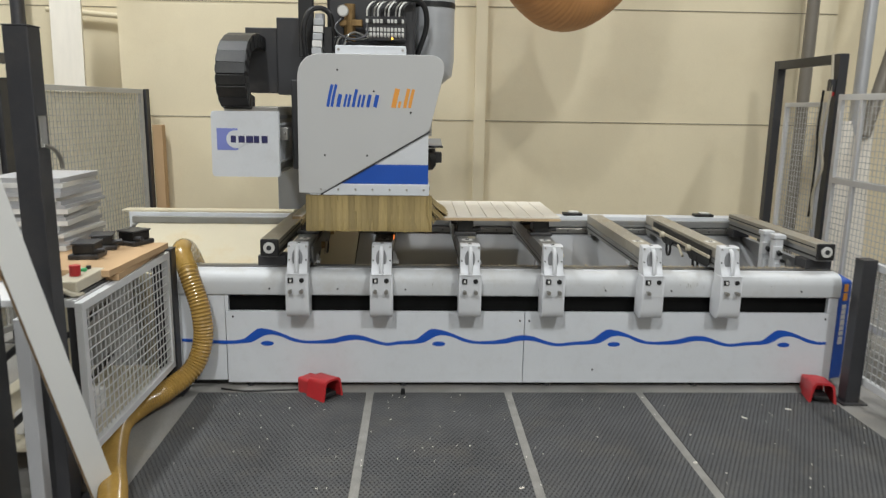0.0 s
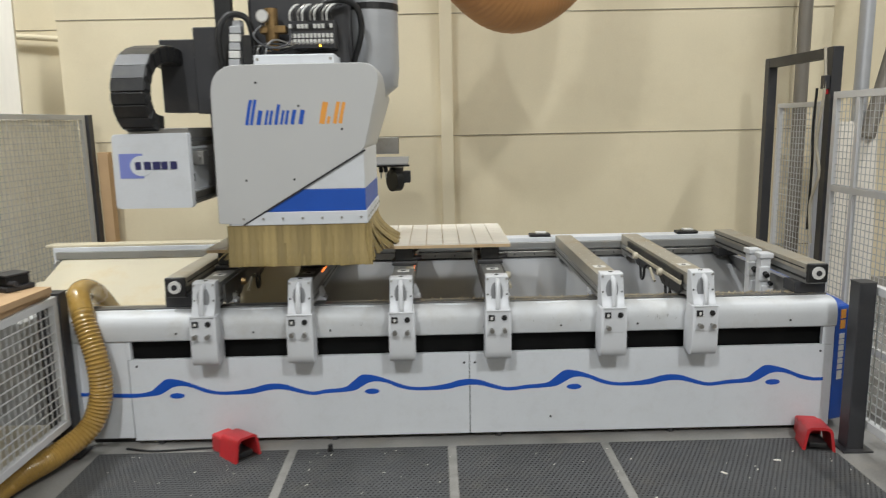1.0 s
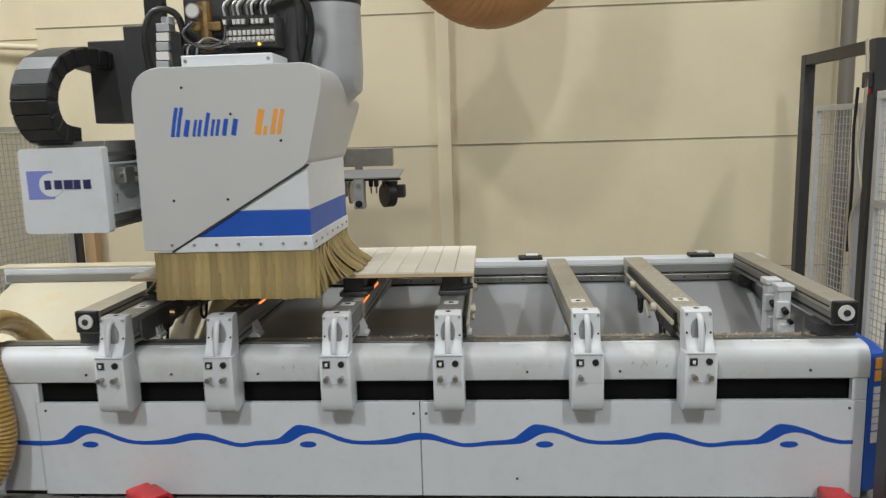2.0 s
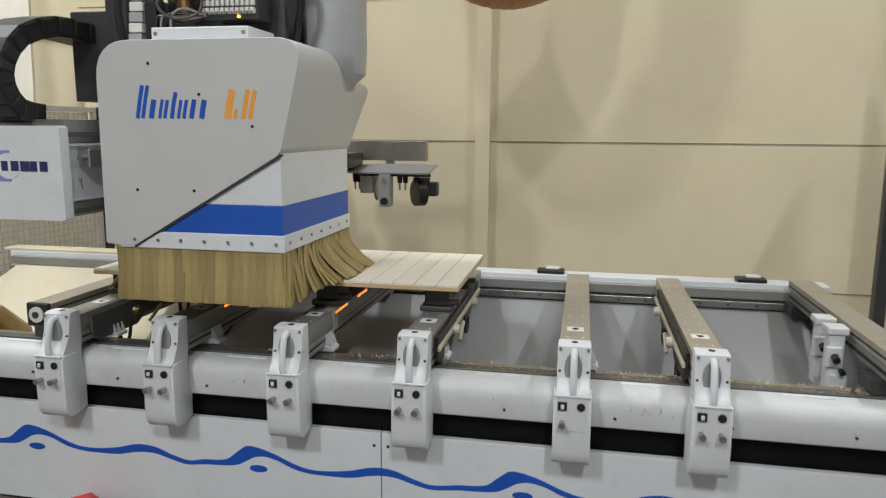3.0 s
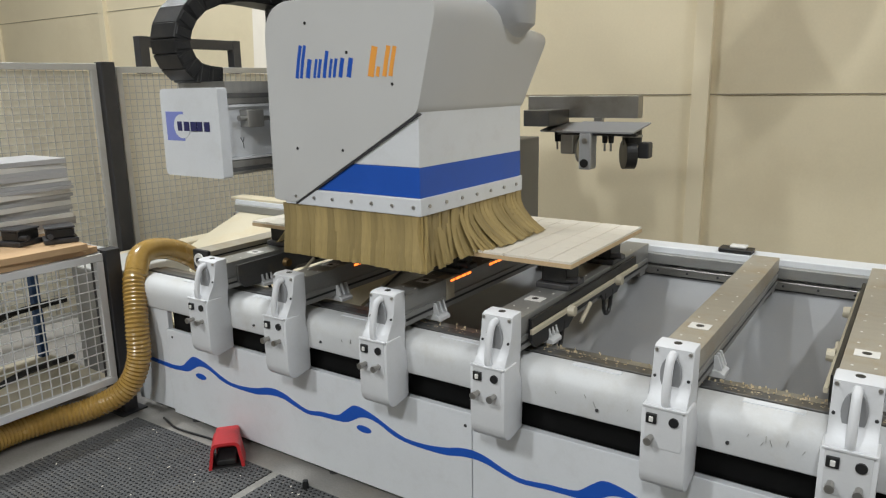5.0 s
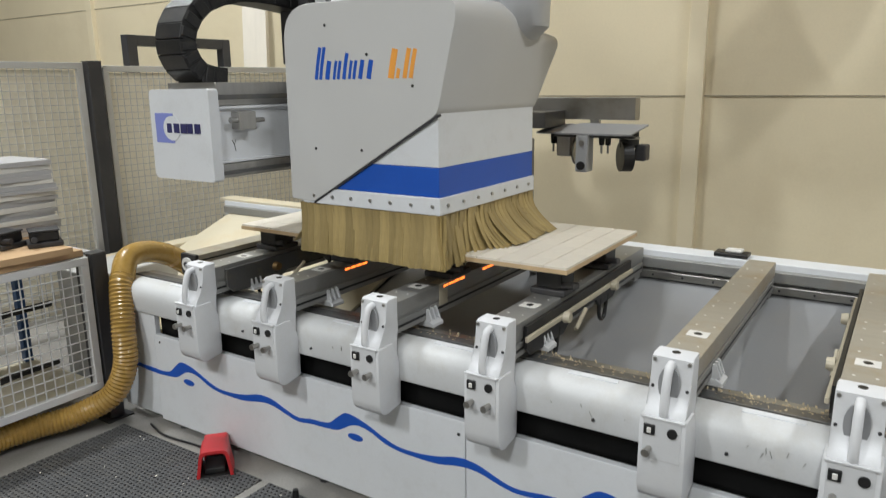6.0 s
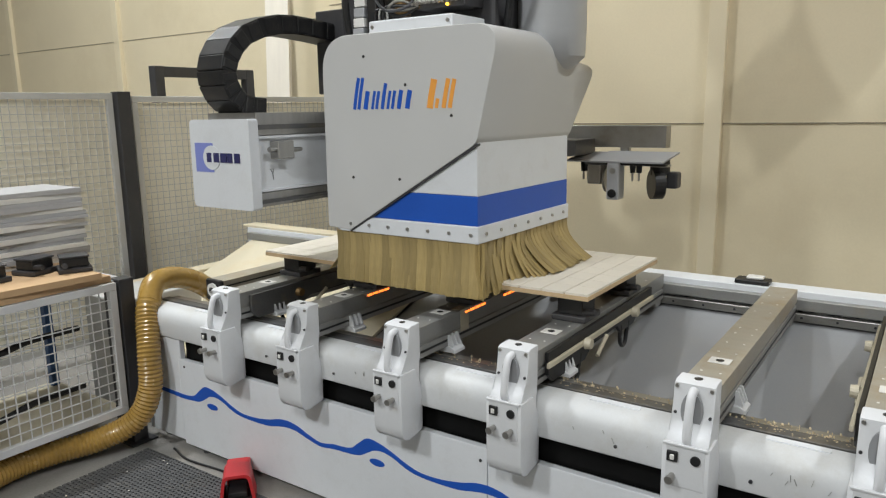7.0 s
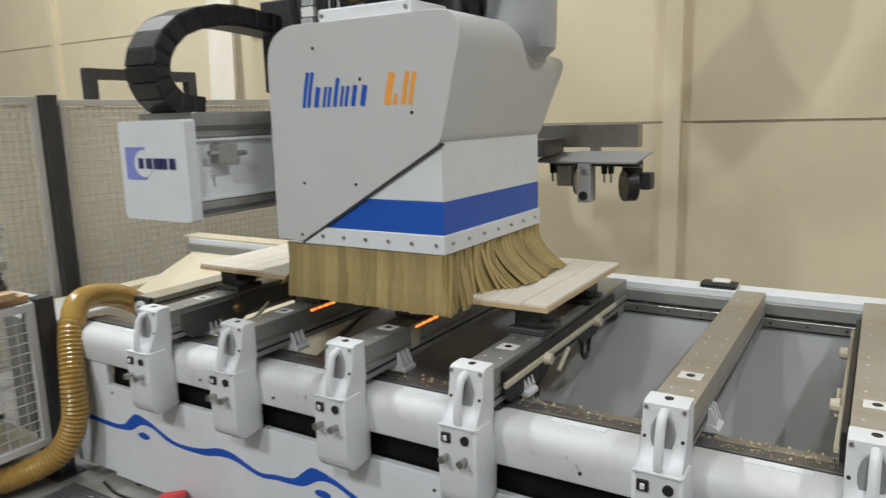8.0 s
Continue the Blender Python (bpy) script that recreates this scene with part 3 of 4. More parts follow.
def end_console(x, clamps):
    c = tagged(empty("end_console", x, 0, 0), "grey aluminium end console with a dial at its front", "console")
    part("rail_top", box(-0.06, 0.06, 4.74, 6.08, 0.915, 0.966, 0.002), M_ALU, c)
    part("rail_body", box(-0.05, 0.05, 4.74, 6.08, 0.85, 0.9145, 0.002), M_ALUD if x < 0 else M_PROFILE, c)
    for side in (-1, 1):
        # dark strips imitate the shaded slots of the profile
        part("groove_shade", box(*sorted((side * 0.0502, side * 0.0535)), 4.75, 6.07, 0.872, 0.884), M_BLACK, c)
        part("groove_shade", box(*sorted((side * 0.0602, side * 0.0615)), 4.75, 6.07, 0.934, 0.942), M_BLACK, c)
    part("front_cap", box(-0.058, 0.058, 4.715, 4.7395, 0.86, 0.97, 0.008, 3), M_BLACK, c)
    part("dial", rod((0, 4.714, 0.917), (0, 4.705, 0.917), 0.036, n=20), M_MELA, c, "pale round dial")
    part("dial_hub", rod((0, 4.706, 0.917), (0, 4.700, 0.917), 0.016, n=12), M_DARK, c)
    part("slide_foot", box(-0.09, 0.09, 4.79, 4.93, 0.785, 0.8495, 0.006), M_DARK, c)
    part("slide_foot", box(-0.07, 0.07, 5.95, 6.08, 0.79, 0.8495, 0.006), M_DARK, c)
    if clamps:
        for k, (xx, cy) in enumerate(((-0.115, 5.30), (-0.115, 5.14))):
            bm = bmesh.new()
            add_box(bm, xx - 0.03, xx + 0.03, cy - 0.035, cy + 0.035, 0.66, 0.93, 0.005)
            add_box(bm, xx - 0.042, xx + 0.042, cy - 0.045, cy + 0.045, 0.93, 0.962, 0.006)
            add_box(bm, xx - 0.045, xx + 0.02, cy - 0.05, cy - 0.02, 0.79, 0.88, 0.006)
            add_box(bm, xx - 0.02, xx + 0.05, cy - 0.05, cy + 0.05, 0.69, 0.76, 0.006)
            p = part("air_cylinder", bm, M_POD, c, "white clamp cylinder")
            part("coupling", rod((xx - 0.01, cy - 0.05, 0.84), (xx - 0.01, cy - 0.08, 0.83), 0.016, n=10), M_BLACK, p)
            part("coupling", rod((xx + 0.02, cy - 0.05, 0.78), (xx + 0.02, cy - 0.075, 0.775), 0.012, n=10), M_BLACK, p)
    return c


end_console(3.31, True)
end_console(-0.305, False)
for xx in (1.955, 3.085):
    b = tagged(empty("rail_clamp", xx, 6.225, 0.921), "black clamp block with a pale knob on the rear beam", "clamp", "clamps on the rear beam")
    part("block", box(-0.08, 0.08, -0.05, 0.04, 0, 0.022, 0.005), M_BLACK, b)
    part("knob", box(-0.03, 0.05, -0.03, 0.03, 0.0225, 0.036, 0.005), M_MELA, b)


# ---- vacuum pods and the grooved board ----
def vacuum_pod(x, y, z=0.9455, turn=0.0, lift=0.0295):
    p = tagged(empty("vacuum_pod", x, y, z), "dark grey vacuum pod block with a rubber rim", "vacuum pod", "vacuum pods")
    p.rotation_euler = (0, 0, turn)
    part("foot", box(-0.075, 0.075, -0.08, 0.08, 0, 0.026, 0.006), M_DARK, p)
    part("body", box(-0.055, 0.055, -0.065, 0.065, 0.0262, 0.075 + lift, 0.006), M_BLACK, p)
    part("rim", box(-0.062, 0.062, -0.07, 0.07, 0.0752 + lift, 0.0855 + lift, 0.004), M_DARK, p)
    part("lever", rod((0.05, -0.05, 0.04), (0.105, -0.05, 0.045), 0.014, n=10), M_DARK, p)
    return p


for xx in (-0.106, 0.413, 0.965, 1.488):
    for yy in (5.13, 5.62):
        vacuum_pod(xx, yy)

board = tagged(empty("grooved_board", 0, 0, 0), "pale grooved fibreboard panel clamped for routing", "board")
part("core", box(-0.20, 1.602, 4.978, 5.803, 1.0607, 1.078, 0.001), M_PLY, board, "raw fibreboard core")
n, rows = 18, 7
wd, dp = 1.802 / n, 0.823 / rows
tile_mesh = None
for k in range(n):
    for r in range(rows):
        bm = box(-wd / 2 + 0.0021, wd / 2 - 0.0021, -dp / 2 + 0.0012, dp / 2 - 0.0012, 0, 0.0098, 0.0008, 1) if tile_mesh is None else None
        o = part("tile", bm, M_BOARDTOP, board) if bm else new("tile", tile_mesh)
        tile_mesh = o.data
        o.parent = board
        o.location = (-0.20 + (k + 0.5) * wd, 4.979 + (r + 0.5) * dp, 1.0782)


# ---- machining head, in coordinates that ride with it ----
head = tagged(empty("machining_head", 0, 4.59, 0), "light grey machining head hood with an ochre strip curtain", "machine head")
cover = rounded([(-0.10, 1.275), (0.03, 1.268), (0.69, 1.655), (0.798, 2.097), (-0.093, 2.097)], [0.01, 0.02, 0.03, 0.12, 0.15], 8)


def hood():
    """Front outline lofted back, its shoulder falling towards the rear."""
    bm = bmesh.new()
    rings = []
    for y, drop, push in ((0.0, 0.0, 0.0), (0.006, 0.0, 0.0), (0.40, 0.0, 0.0), (0.64, 0.085, 0.0), (0.83, 0.11, 1.0)):
        ring = []
        for x, z in cover:
            zz = z - (drop * max(0.0, (z - 1.75) / 0.35) if x > 0.35 else 0.0)
            yy = y + (push * max(0.0, (z - 1.64)) * 0.15)
            ins = 0.007 if y == 0.0 else 0.0
            ring.append(bm.verts.new((x * (1 - ins) + 0.34 * ins, yy, zz * (1 - ins) + 1.7 * ins)))
        rings.append(ring)
    m = len(cover)
    for a, b in zip(rings, rings[1:]):
        for i in range(m):
            bm.faces.new((a[i], a[(i + 1) % m], b[(i + 1) % m], b[i]))
    bm.faces.new(rings[0])
    bm.faces.new(rings[-1][::-1])
    return bm


part("hood", hood(), M_GREY, head, "light grey painted hood", smooth=True)
part("hood_edge", prism([(0.695, 1.648), (0.69, 1.655), (0.03, 1.268), (0.035, 1.262)], 0.001, 0.02, "y"), M_DARK, head)
part("lower_hood", prism([(-0.02, 1.45), (0.684, 1.45), (0.684, 1.66), (0.3, 1.66)], 0.012, 0.825, "y", 0.003), M_WHITE, head, "white lower hood")
part("blue_band", prism([(-0.02, 1.332), (0.685, 1.332), (0.685, 1.4495), (-0.02, 1.4495)], 0.011, 0.826, "y", 0.003), M_BLUE, head, "blue band")
fl = part("flange", box(-0.035, 0.692, 0.004, 0.833, 1.262, 1.3315, 0.004), M_WHITE, head, "white bolted flange")
for k in range(7):
    xx = 0.035 + k * 0.104
    part("bolt", rod((xx, 0.005, 1.298), (xx, -0.003, 1.298), 0.007, n=8), M_STEEL, fl)
for k in range(7):
    yy = 0.06 + k * 0.118
    part("bolt", rod((0.691, yy, 1.298), (0.699, yy, 1.298), 0.007, n=8), M_STEEL, fl)
for xx, zz in ((0.142, 2.005), (0.356, 1.884), (0.576, 1.761), (0.062, 1.503), (0.315, 1.504)):
    part("screw", rod((xx, -0.002, zz), (xx, 0.01, zz), 0.0065, n=8), M_BLACK, head)


def curtain_strip(L, out, w=0.038, wob=0.0):
    """One hanging strip in its own plane: x across, -y outwards, z down from 0."""
    bm = bmesh.new()
    n = 7
    rows = []
    for k in range(n + 1):
        t = k / n
        y = -out * t ** 2.2 + 0.004 * math.sin(5 * t + wob)
        ring = []
        for sx, sy in ((-w / 2, 0), (-w / 6, -0.0025), (w / 6, 0.0015), (w / 2, -0.001)):
            ring.append(bm.verts.new((sx + wob * 0.004 * t, y + sy * (1 + t), -L * t)))
        for sx in (w / 2, -w / 2):
            ring.append(bm.verts.new((sx + wob * 0.004 * t, y + 0.0015, -L * t)))
        rows.append(ring)
    for a, b in zip(rows, rows[1:]):
        for i in range(6):
            bm.faces.new((a[i], a[(i + 1) % 6], b[(i + 1) % 6], b[i]))
    bm.faces.new(rows[0])
    bm.faces.new(rows[-1][::-1])
    return bm


rnd = random.Random(11)
for layer, off in ((0, 0.0), (1, 0.008)):
    k = 0
    xx = -0.035 + layer * 0.018
    while xx < 0.69:
        s = part("curtain_strip", curtain_strip(0.222 + rnd.uniform(-0.002, 0.004), 0.008 + rnd.uniform(-0.003, 0.005), 0.046 + rnd.uniform(0, 0.006), rnd.uniform(-0.4, 0.4)), M_SKIRT, head, smooth=True)
        s.location = (xx, 0.012 + off, 1.2625)
        s.rotation_euler = (0, 0, rnd.uniform(-0.05, 0.05))
        xx += 0.037
    yy = 0.02 + layer * 0.018
    while yy < 0.825:
        t = min(1.0, max(0.0, (yy - 0.22) / 0.2))
        s = part("curtain_strip", curtain_strip(0.215 - 0.040 * t + rnd.uniform(-0.006, 0.008), 0.015 + 0.12 * t + rnd.uniform(-0.008, 0.012), 0.042 + rnd.uniform(0, 0.006), rnd.uniform(-1.0, 1.0)), M_SKIRT, head, smooth=True)
        s.location = (0.682 - off, yy, 1.2625)
        s.rotation_euler = (0, 0, radians(90) + rnd.uniform(-0.06, 0.06))
        yy += 0.033
    yy = 0.05 + layer * 0.018
    while yy < 0.825:
        s = part("curtain_strip", curtain_strip(0.19 + rnd.uniform(-0.006, 0.008), 0.09 + rnd.uniform(-0.02, 0.02), 0.038, rnd.uniform(-1.5, 1.5)), M_SKIRT, head, smooth=True)
        s.location = (-0.025 + off, yy, 1.2625)
        s.rotation_euler = (0, 0, radians(-90) + rnd.uniform(-0.1, 0.1))
        yy += 0.036
part("inner_shroud", box(0.0, 0.65, 0.05, 0.77, 1.10, 1.262), M_BLACK, head)

# printed word on the hood: slanted strokes, drawn as plain shapes
def stroke(points, w):
    """A flat brush stroke along (x, z) points."""
    bm = bmesh.new()
    P = [Vector((v.x, 0, v.y)) for v in smooth_path([(a, b, 0) for a, b in points], 6)]
    L, R, L2, R2 = [], [], [], []
    for i, c in enumerate(P):
        d = (P[min(i + 1, len(P) - 1)] - P[max(i - 1, 0)]).normalized()
        nrm = Vector((-d.z, 0, d.x)) * w / 2
        for lst, sg, y in ((L, 1, -0.0012), (R, -1, -0.0012), (L2, 1, 0.003), (R2, -1, 0.003)):
            lst.append(bm.verts.new((c.x + sg * nrm.x, y, c.z + sg * nrm.z)))
    for i in range(len(P) - 1):
        bm.faces.new((L[i], L[i + 1], R[i + 1], R[i]))
        bm.faces.new((L[i], L2[i], L2[i + 1], L[i + 1]))
        bm.faces.new((R[i], R[i + 1], R2[i + 1], R2[i]))
    bm.faces.new((L[0], R[0], R2[0], L2[0]))
    bm.faces.new((L[-1], L2[-1], R2[-1], R[-1]))
    return bm


def printed_bars(parent, x0, z0, s, cols):
    """Slanted bars of the height of each printed letter, in the print's colours."""
    out = []
    for (dx, h, w, m) in cols:
        xa = x0 + dx * s
        bm = stroke([(xa, z0), (xa + h * s * 0.10, z0 + h * s * 0.5), (xa + h * s * 0.22, z0 + h * s)], w * s)
        o = part("printed_bar", bm, m, parent)
        out.append(o)
    return out


WORD = [(0.06, 0.98, 0.13, M_BLUE), (0.24, 0.98, 0.12, M_BLUE), (0.52, 0.56, 0.17, M_BLUE), (0.80, 0.56, 0.10, M_BLUE), (0.97, 0.55, 0.11, M_BLUE), (1.20, 0.78, 0.13, M_BLUE),
        (1.42, 0.55, 0.10, M_BLUE), (1.60, 0.55, 0.11, M_BLUE), (1.85, 0.56, 0.15, M_BLUE), (2.18, 0.55, 0.17, M_BLUE),
        (3.02, 0.84, 0.22, M_ORANGE), (3.26, 0.28, 0.12, M_ORANGE), (3.52, 0.84, 0.15, M_ORANGE), (3.74, 0.82, 0.14, M_ORANGE)]
printed_bars(head, 0.075, 1.790, 0.132, WORD)

# gear on top of the head
part("top_cap", box(0.125, 0.545, 0.06, 0.42, 2.098, 2.15, 0.006), M_WHITE, head, "white cap plate")
for xx in (0.145, 0.525):
    part("screw", rod((xx, 0.061, 2.125), (xx, 0.055, 2.125), 0.008, n=8), M_STEEL, head)
part("switch_cabinet", box(-0.47, -0.27, 0.36, 0.62, 1.87, 2.27, 0.006), M_DARK, head, "dark grey electrical box")
part("switch_cabinet", box(-0.268, -0.09, 0.33, 0.66, 1.86, 2.33, 0.006), M_DARK, head)
part("carriage", box(-0.165, 0.10, 0.20, 0.70, 1.40, 1.95, 0.008), M_DARK, head)
part("spindle_housing", box(0.05, 0.60, 0.30, 0.72, 2.05, 2.62, 0.02), M_DARK, head)
valve = part("valve_block", box(0.30, 0.54, 0.16, 0.30, 2.19, 2.33, 0.004), M_DARK, head, "pneumatic valve island")
for k in range(11):
    xx = 0.309 + k * 0.0215
    for zz, lift in ((2.222, 0.0), (2.252, 0.006), (2.30, 0.0)):
        part("valve", box(xx - 0.0075, xx + 0.0075, 0.138 + lift, 0.1605, zz - 0.011, zz + 0.011, 0.002), M_BLACK if zz > 2.28 and k % 4 == 1 else M_MELA, valve)
    part("push_fitting", rod((xx, 0.139, 2.215), (xx + 0.004, 0.112, 2.206), 0.0055, n=8), M_STEEL, valve)
    part("air_line", tube([(xx, 0.15, 2.33), (xx + 0.005, 0.13, 2.37), (xx + 0.03, 0.17, 2.41), (xx + 0.05, 0.24, 2.42)], 0.0055, 8, 5), (M_MELA, M_BLACK, M_STEEL)[k % 3], valve)
for xx in (0.306, 0.46):
    part("lamp", rod((xx, 0.158, 2.20), (xx, 0.15, 2.20), 0.006, n=8), M_LED, valve)
reg = part("pressure_regulator", rod((0.20, 0.2, 2.18), (0.20, 0.2, 2.40), 0.035, n=14), M_BRASS, head, "brass pressure regulator")
part("gauge", rod((0.165, 0.165, 2.355), (0.165, 0.135, 2.355), 0.034, n=18), M_STEEL, reg)
part("gauge_face", rod((0.165, 0.1345, 2.355), (0.165, 0.133, 2.355), 0.028, n=18), M_MELA, reg)
part("fitting", box(0.14, 0.28, 0.17, 0.24, 2.27, 2.31, 0.006), M_BRASS, reg)
part("cylinder", rod((0.02, 0.2, 2.09), (0.02, 0.2, 2.34), 0.03, n=14), M_PIPE, head)
for k in range(5):
    part("solenoid", box(-0.025 + 0.004 * k, 0.035 + 0.004 * k, 0.13, 0.20, 2.10 + 0.042 * k, 2.138 + 0.042 * k, 0.004), M_MELA if k % 2 else M_PIPE, head)
part("terminal", box(0.05, 0.10, 0.14, 0.20, 2.10, 2.26, 0.004), M_BLACK, head)
part("gauge_pipe", tube([(0.165, 0.16, 2.32), (0.12, 0.12, 2.25), (0.20, 0.10, 2.19), (0.30, 0.12, 2.21), (0.31, 0.15, 2.29)], 0.006, 8, 6), M_DARK, head)
part("bracket", box(-0.12, -0.03, 0.26, 0.32, 2.09, 2.75, 0.006), M_BLACK, head)
part("cable_sleeve", tube([(-0.06, 0.16, 2.06), (-0.07, 0.14, 2.25), (-0.02, 0.15, 2.36), (0.08, 0.17, 2.34), (0.11, 0.19, 2.15)], 0.016, 10, 8), M_BLACK, head)
for k in range(4):
    part("air_line", tube([(0.10 + 0.02 * k, 0.15, 2.12), (0.13 + 0.02 * k, 0.11, 2.20), (0.24, 0.13, 2.17 + 0.02 * k), (0.32, 0.15, 2.20)], 0.006, 8, 6), M_STEEL if k % 2 else M_BLACK, head)
part("thick_cable", tube([(0.40, 0.25, 2.36), (0.52, 0.22, 2.44), (0.64, 0.26, 2.42), (0.67, 0.30, 2.30), (0.62, 0.36, 2.14), (0.58, 0.40, 2.05)], 0.017, 10, 8), M_BLACK, head)
bm = bmesh.new()
pipe_rings = []
for cx, cy, cz, cr in ((0.708, 0.59, 2.43, 0.15), (0.708, 0.59, 2.10, 0.15), (0.703, 0.61, 2.00, 0.142), (0.66, 0.63, 1.94, 0.105), (0.60, 0.64, 1.88, 0.08)):
    pipe_rings.append([bm.verts.new((cx + cr * math.cos(k * math.pi / 14), cy + cr * math.sin(k * math.pi / 14), cz)) for k in range(28)])
for ra, rb in zip(pipe_rings, pipe_rings[1:]):
    for k in range(28):
        bm.faces.new((ra[k], rb[k], rb[(k + 1) % 28], ra[(k + 1) % 28]))
bm.faces.new(pipe_rings[0])
bm.faces.new(pipe_rings[-1][::-1])
bmesh.ops.recalc_face_normals(bm, faces=bm.faces)
part("suction_pipe", bm, M_PIPE, head, "light grey suction pipe", smooth=True)
part("pipe_clamp", rod((0.708, 0.59, 2.43), (0.708, 0.59, 2.465), 0.154, n=28), M_BLACK, head)
part("pipe_collar", rod((0.708, 0.59, 2.465), (0.708, 0.59, 2.75), 0.152, n=28), M_PIPE, head)

# ---- cross beam that carries the head ----
beam = tagged(empty("cross_beam", 0, 0, 0), "white cross beam with a boxed end cover", "machine beam")
part("end_cover", prism(rounded([(-0.570, 1.390), (-0.180, 1.390), (-0.180, 1.770), (-0.565, 1.768)], [0.02, 0.012, 0.012, 0.02], 4), 4.470, 4.52, "y", 0.004), M_WHITE, beam, "white end cover")
part("beam_web", box(-0.555, -0.205, 4.521, 7.0, 1.46, 1.70, 0.003), M_WHITE, beam)
part("top_rail", box(-0.50, -0.19, 4.521, 7.0, 1.7005, 1.795, 0.003), M_STEEL, beam, "steel guide rail")
part("bottom_rail", box(-0.50, -0.19, 4.521, 7.0, 1.40, 1.4595, 0.003), M_STEEL, beam)
part("rail_edge", box(-0.19, -0.178, 4.521, 7.0, 1.725, 1.745), M_ALUD, beam)
part("rail_edge", box(-0.19, -0.178, 4.521, 7.0, 1.415, 1.43), M_ALUD, beam)
for z0 in (1.462, 1.686):
    part("web_lip", box(-0.2045, -0.192, 4.521, 7.0, z0, z0 + 0.012, 0.002), M_WHITE, beam)
for za, zb, ya, yb in ((1.555, 1.535, 4.615, 4.608), (1.535, 1.510, 4.608, 4.612), (1.535, 1.556, 4.608, 4.596)):
    part("pen_mark", rod((-0.2042, ya, za), (-0.2042, yb, zb), 0.0012, n=6), M_BLACK, beam)
sen = part("limit_switch", box(-0.2045, -0.15, 4.60, 4.69, 1.60, 1.675, 0.004), M_STEEL, beam, "grey limit switch")
part("plunger", rod((-0.17, 4.60, 1.64), (-0.17, 4.565, 1.64), 0.012, n=10), M_STEEL, sen)
part("plunger", rod((-0.17, 4.69, 1.635), (-0.17, 4.75, 1.635), 0.012, 0.009, 10), M_STEEL, sen)
# printed emblem: plain pale blue block with a ring, and dark bars
part("emblem", box(-0.535, -0.415, 4.4683, 4.472, 1.545, 1.67), M_LOGO, beam)
ring = [(-0.425 + 0.056 * math.cos(k * math.pi / 12), 1.6075 + 0.052 * math.sin(k * math.pi / 12)) for k in range(24)]
part("emblem_disc", prism(ring, 4.4670, 4.4695, "y"), M_WHITE, beam)
for k, (w, gap) in enumerate(((0.030, 0), (0.036, 0), (0.040, 0), (0.030, 0), (0.034, 0))):
    xa = -0.455 + k * 0.0445
    part("printed_bar", box(xa, xa + w, 4.4655, 4.4685, 1.588, 1.628), M_NAVY, beam)
part("column", box(-0.55, 0.0, 6.35, 7.1, 0.0, 1.40, 0.01), M_TRAY, beam, "light grey column")
# tool carrier behind, riding with the beam
part("carrier_arm", box(0.0, 0.764, 6.92, 7.01, 1.543, 1.682, 0.003), M_STEEL, beam, "steel tool carrier arm")
part("carrier_bracket", box(0.12, 0.30, 6.62, 6.929, 1.50, 1.60, 0.004), M_ALUD, beam)
part("plate_hanger", box(0.47, 0.53, 6.926, 6.96, 1.49, 1.5545, 0.003), M_STEEL, beam)
part("carrier_plate", prism([(6.60, 1.468), (6.925, 1.510), (6.925, 1.520), (6.60, 1.478)], 0.40, 0.85, "x", 0.002), M_TRAY, beam, "pale dusty carrier plate")
part("carrier_plate", prism([(6.66, 1.465), (6.925, 1.506), (6.925, 1.514), (6.66, 1.475)], 0.22, 0.398, "x", 0.002), M_TRAY, beam)
part("plate_rail", box(0.36, 0.86, 6.62, 6.66, 1.452, 1.4675, 0.003), M_BLACK, beam)
part("saw_hood", rod((0.70, 6.86, 1.322), (0.755, 6.90, 1.322), 0.092, n=28), M_BLACK, beam, "round black saw hood")
part("tool_motor", rod((0.74, 6.90, 1.38), (0.74, 6.90, 1.488), 0.062, 0.058, 18), M_BLACK, beam, "dark tool unit")
part("motor_band", rod((0.74, 6.90, 1.43), (0.74, 6.90, 1.445), 0.066, n=18), M_STEEL, beam)
part("tool_side", box(0.79, 0.86, 6.86, 6.95, 1.30, 1.40, 0.012), M_DARK, beam)
gb = part("gear_head", box(0.51, 0.59, 6.60, 6.70, 1.245, 1.47, 0.012, 3), M_PIPE, beam, "light grey angular gear head")
part("bearing", rod((0.55, 6.60, 1.285), (0.55, 6.59, 1.285), 0.026, n=14), M_BLACK, gb)
part("bearing", rod((0.55, 6.60, 1.42), (0.55, 6.595, 1.42), 0.018, n=12), M_STEEL, gb)
part("saw_blade", rod((0.46, 6.74, 1.36), (0.475, 6.74, 1.36), 0.085, n=24), M_STEEL, beam, "round saw blade")
part("gear_head", box(0.36, 0.45, 6.66, 6.76, 1.33, 1.47, 0.01), M_STEEL, beam)
for xx in (0.30, 0.33, 0.62, 0.66):
    part("drill_chuck", rod((xx, 6.75, 1.484), (xx, 6.75, 1.40), 0.022, 0.016, 10), M_BLACK, beam)
    part("drill_bit", rod((xx, 6.75, 1.40), (xx, 6.75, 1.35), 0.007, n=6), M_STEEL, beam)

# ---- cable chain ----
chain = tagged(empty("cable_chain", -0.37, 0, 0), "black cable carrier chain bent in a loop", "cable chain")


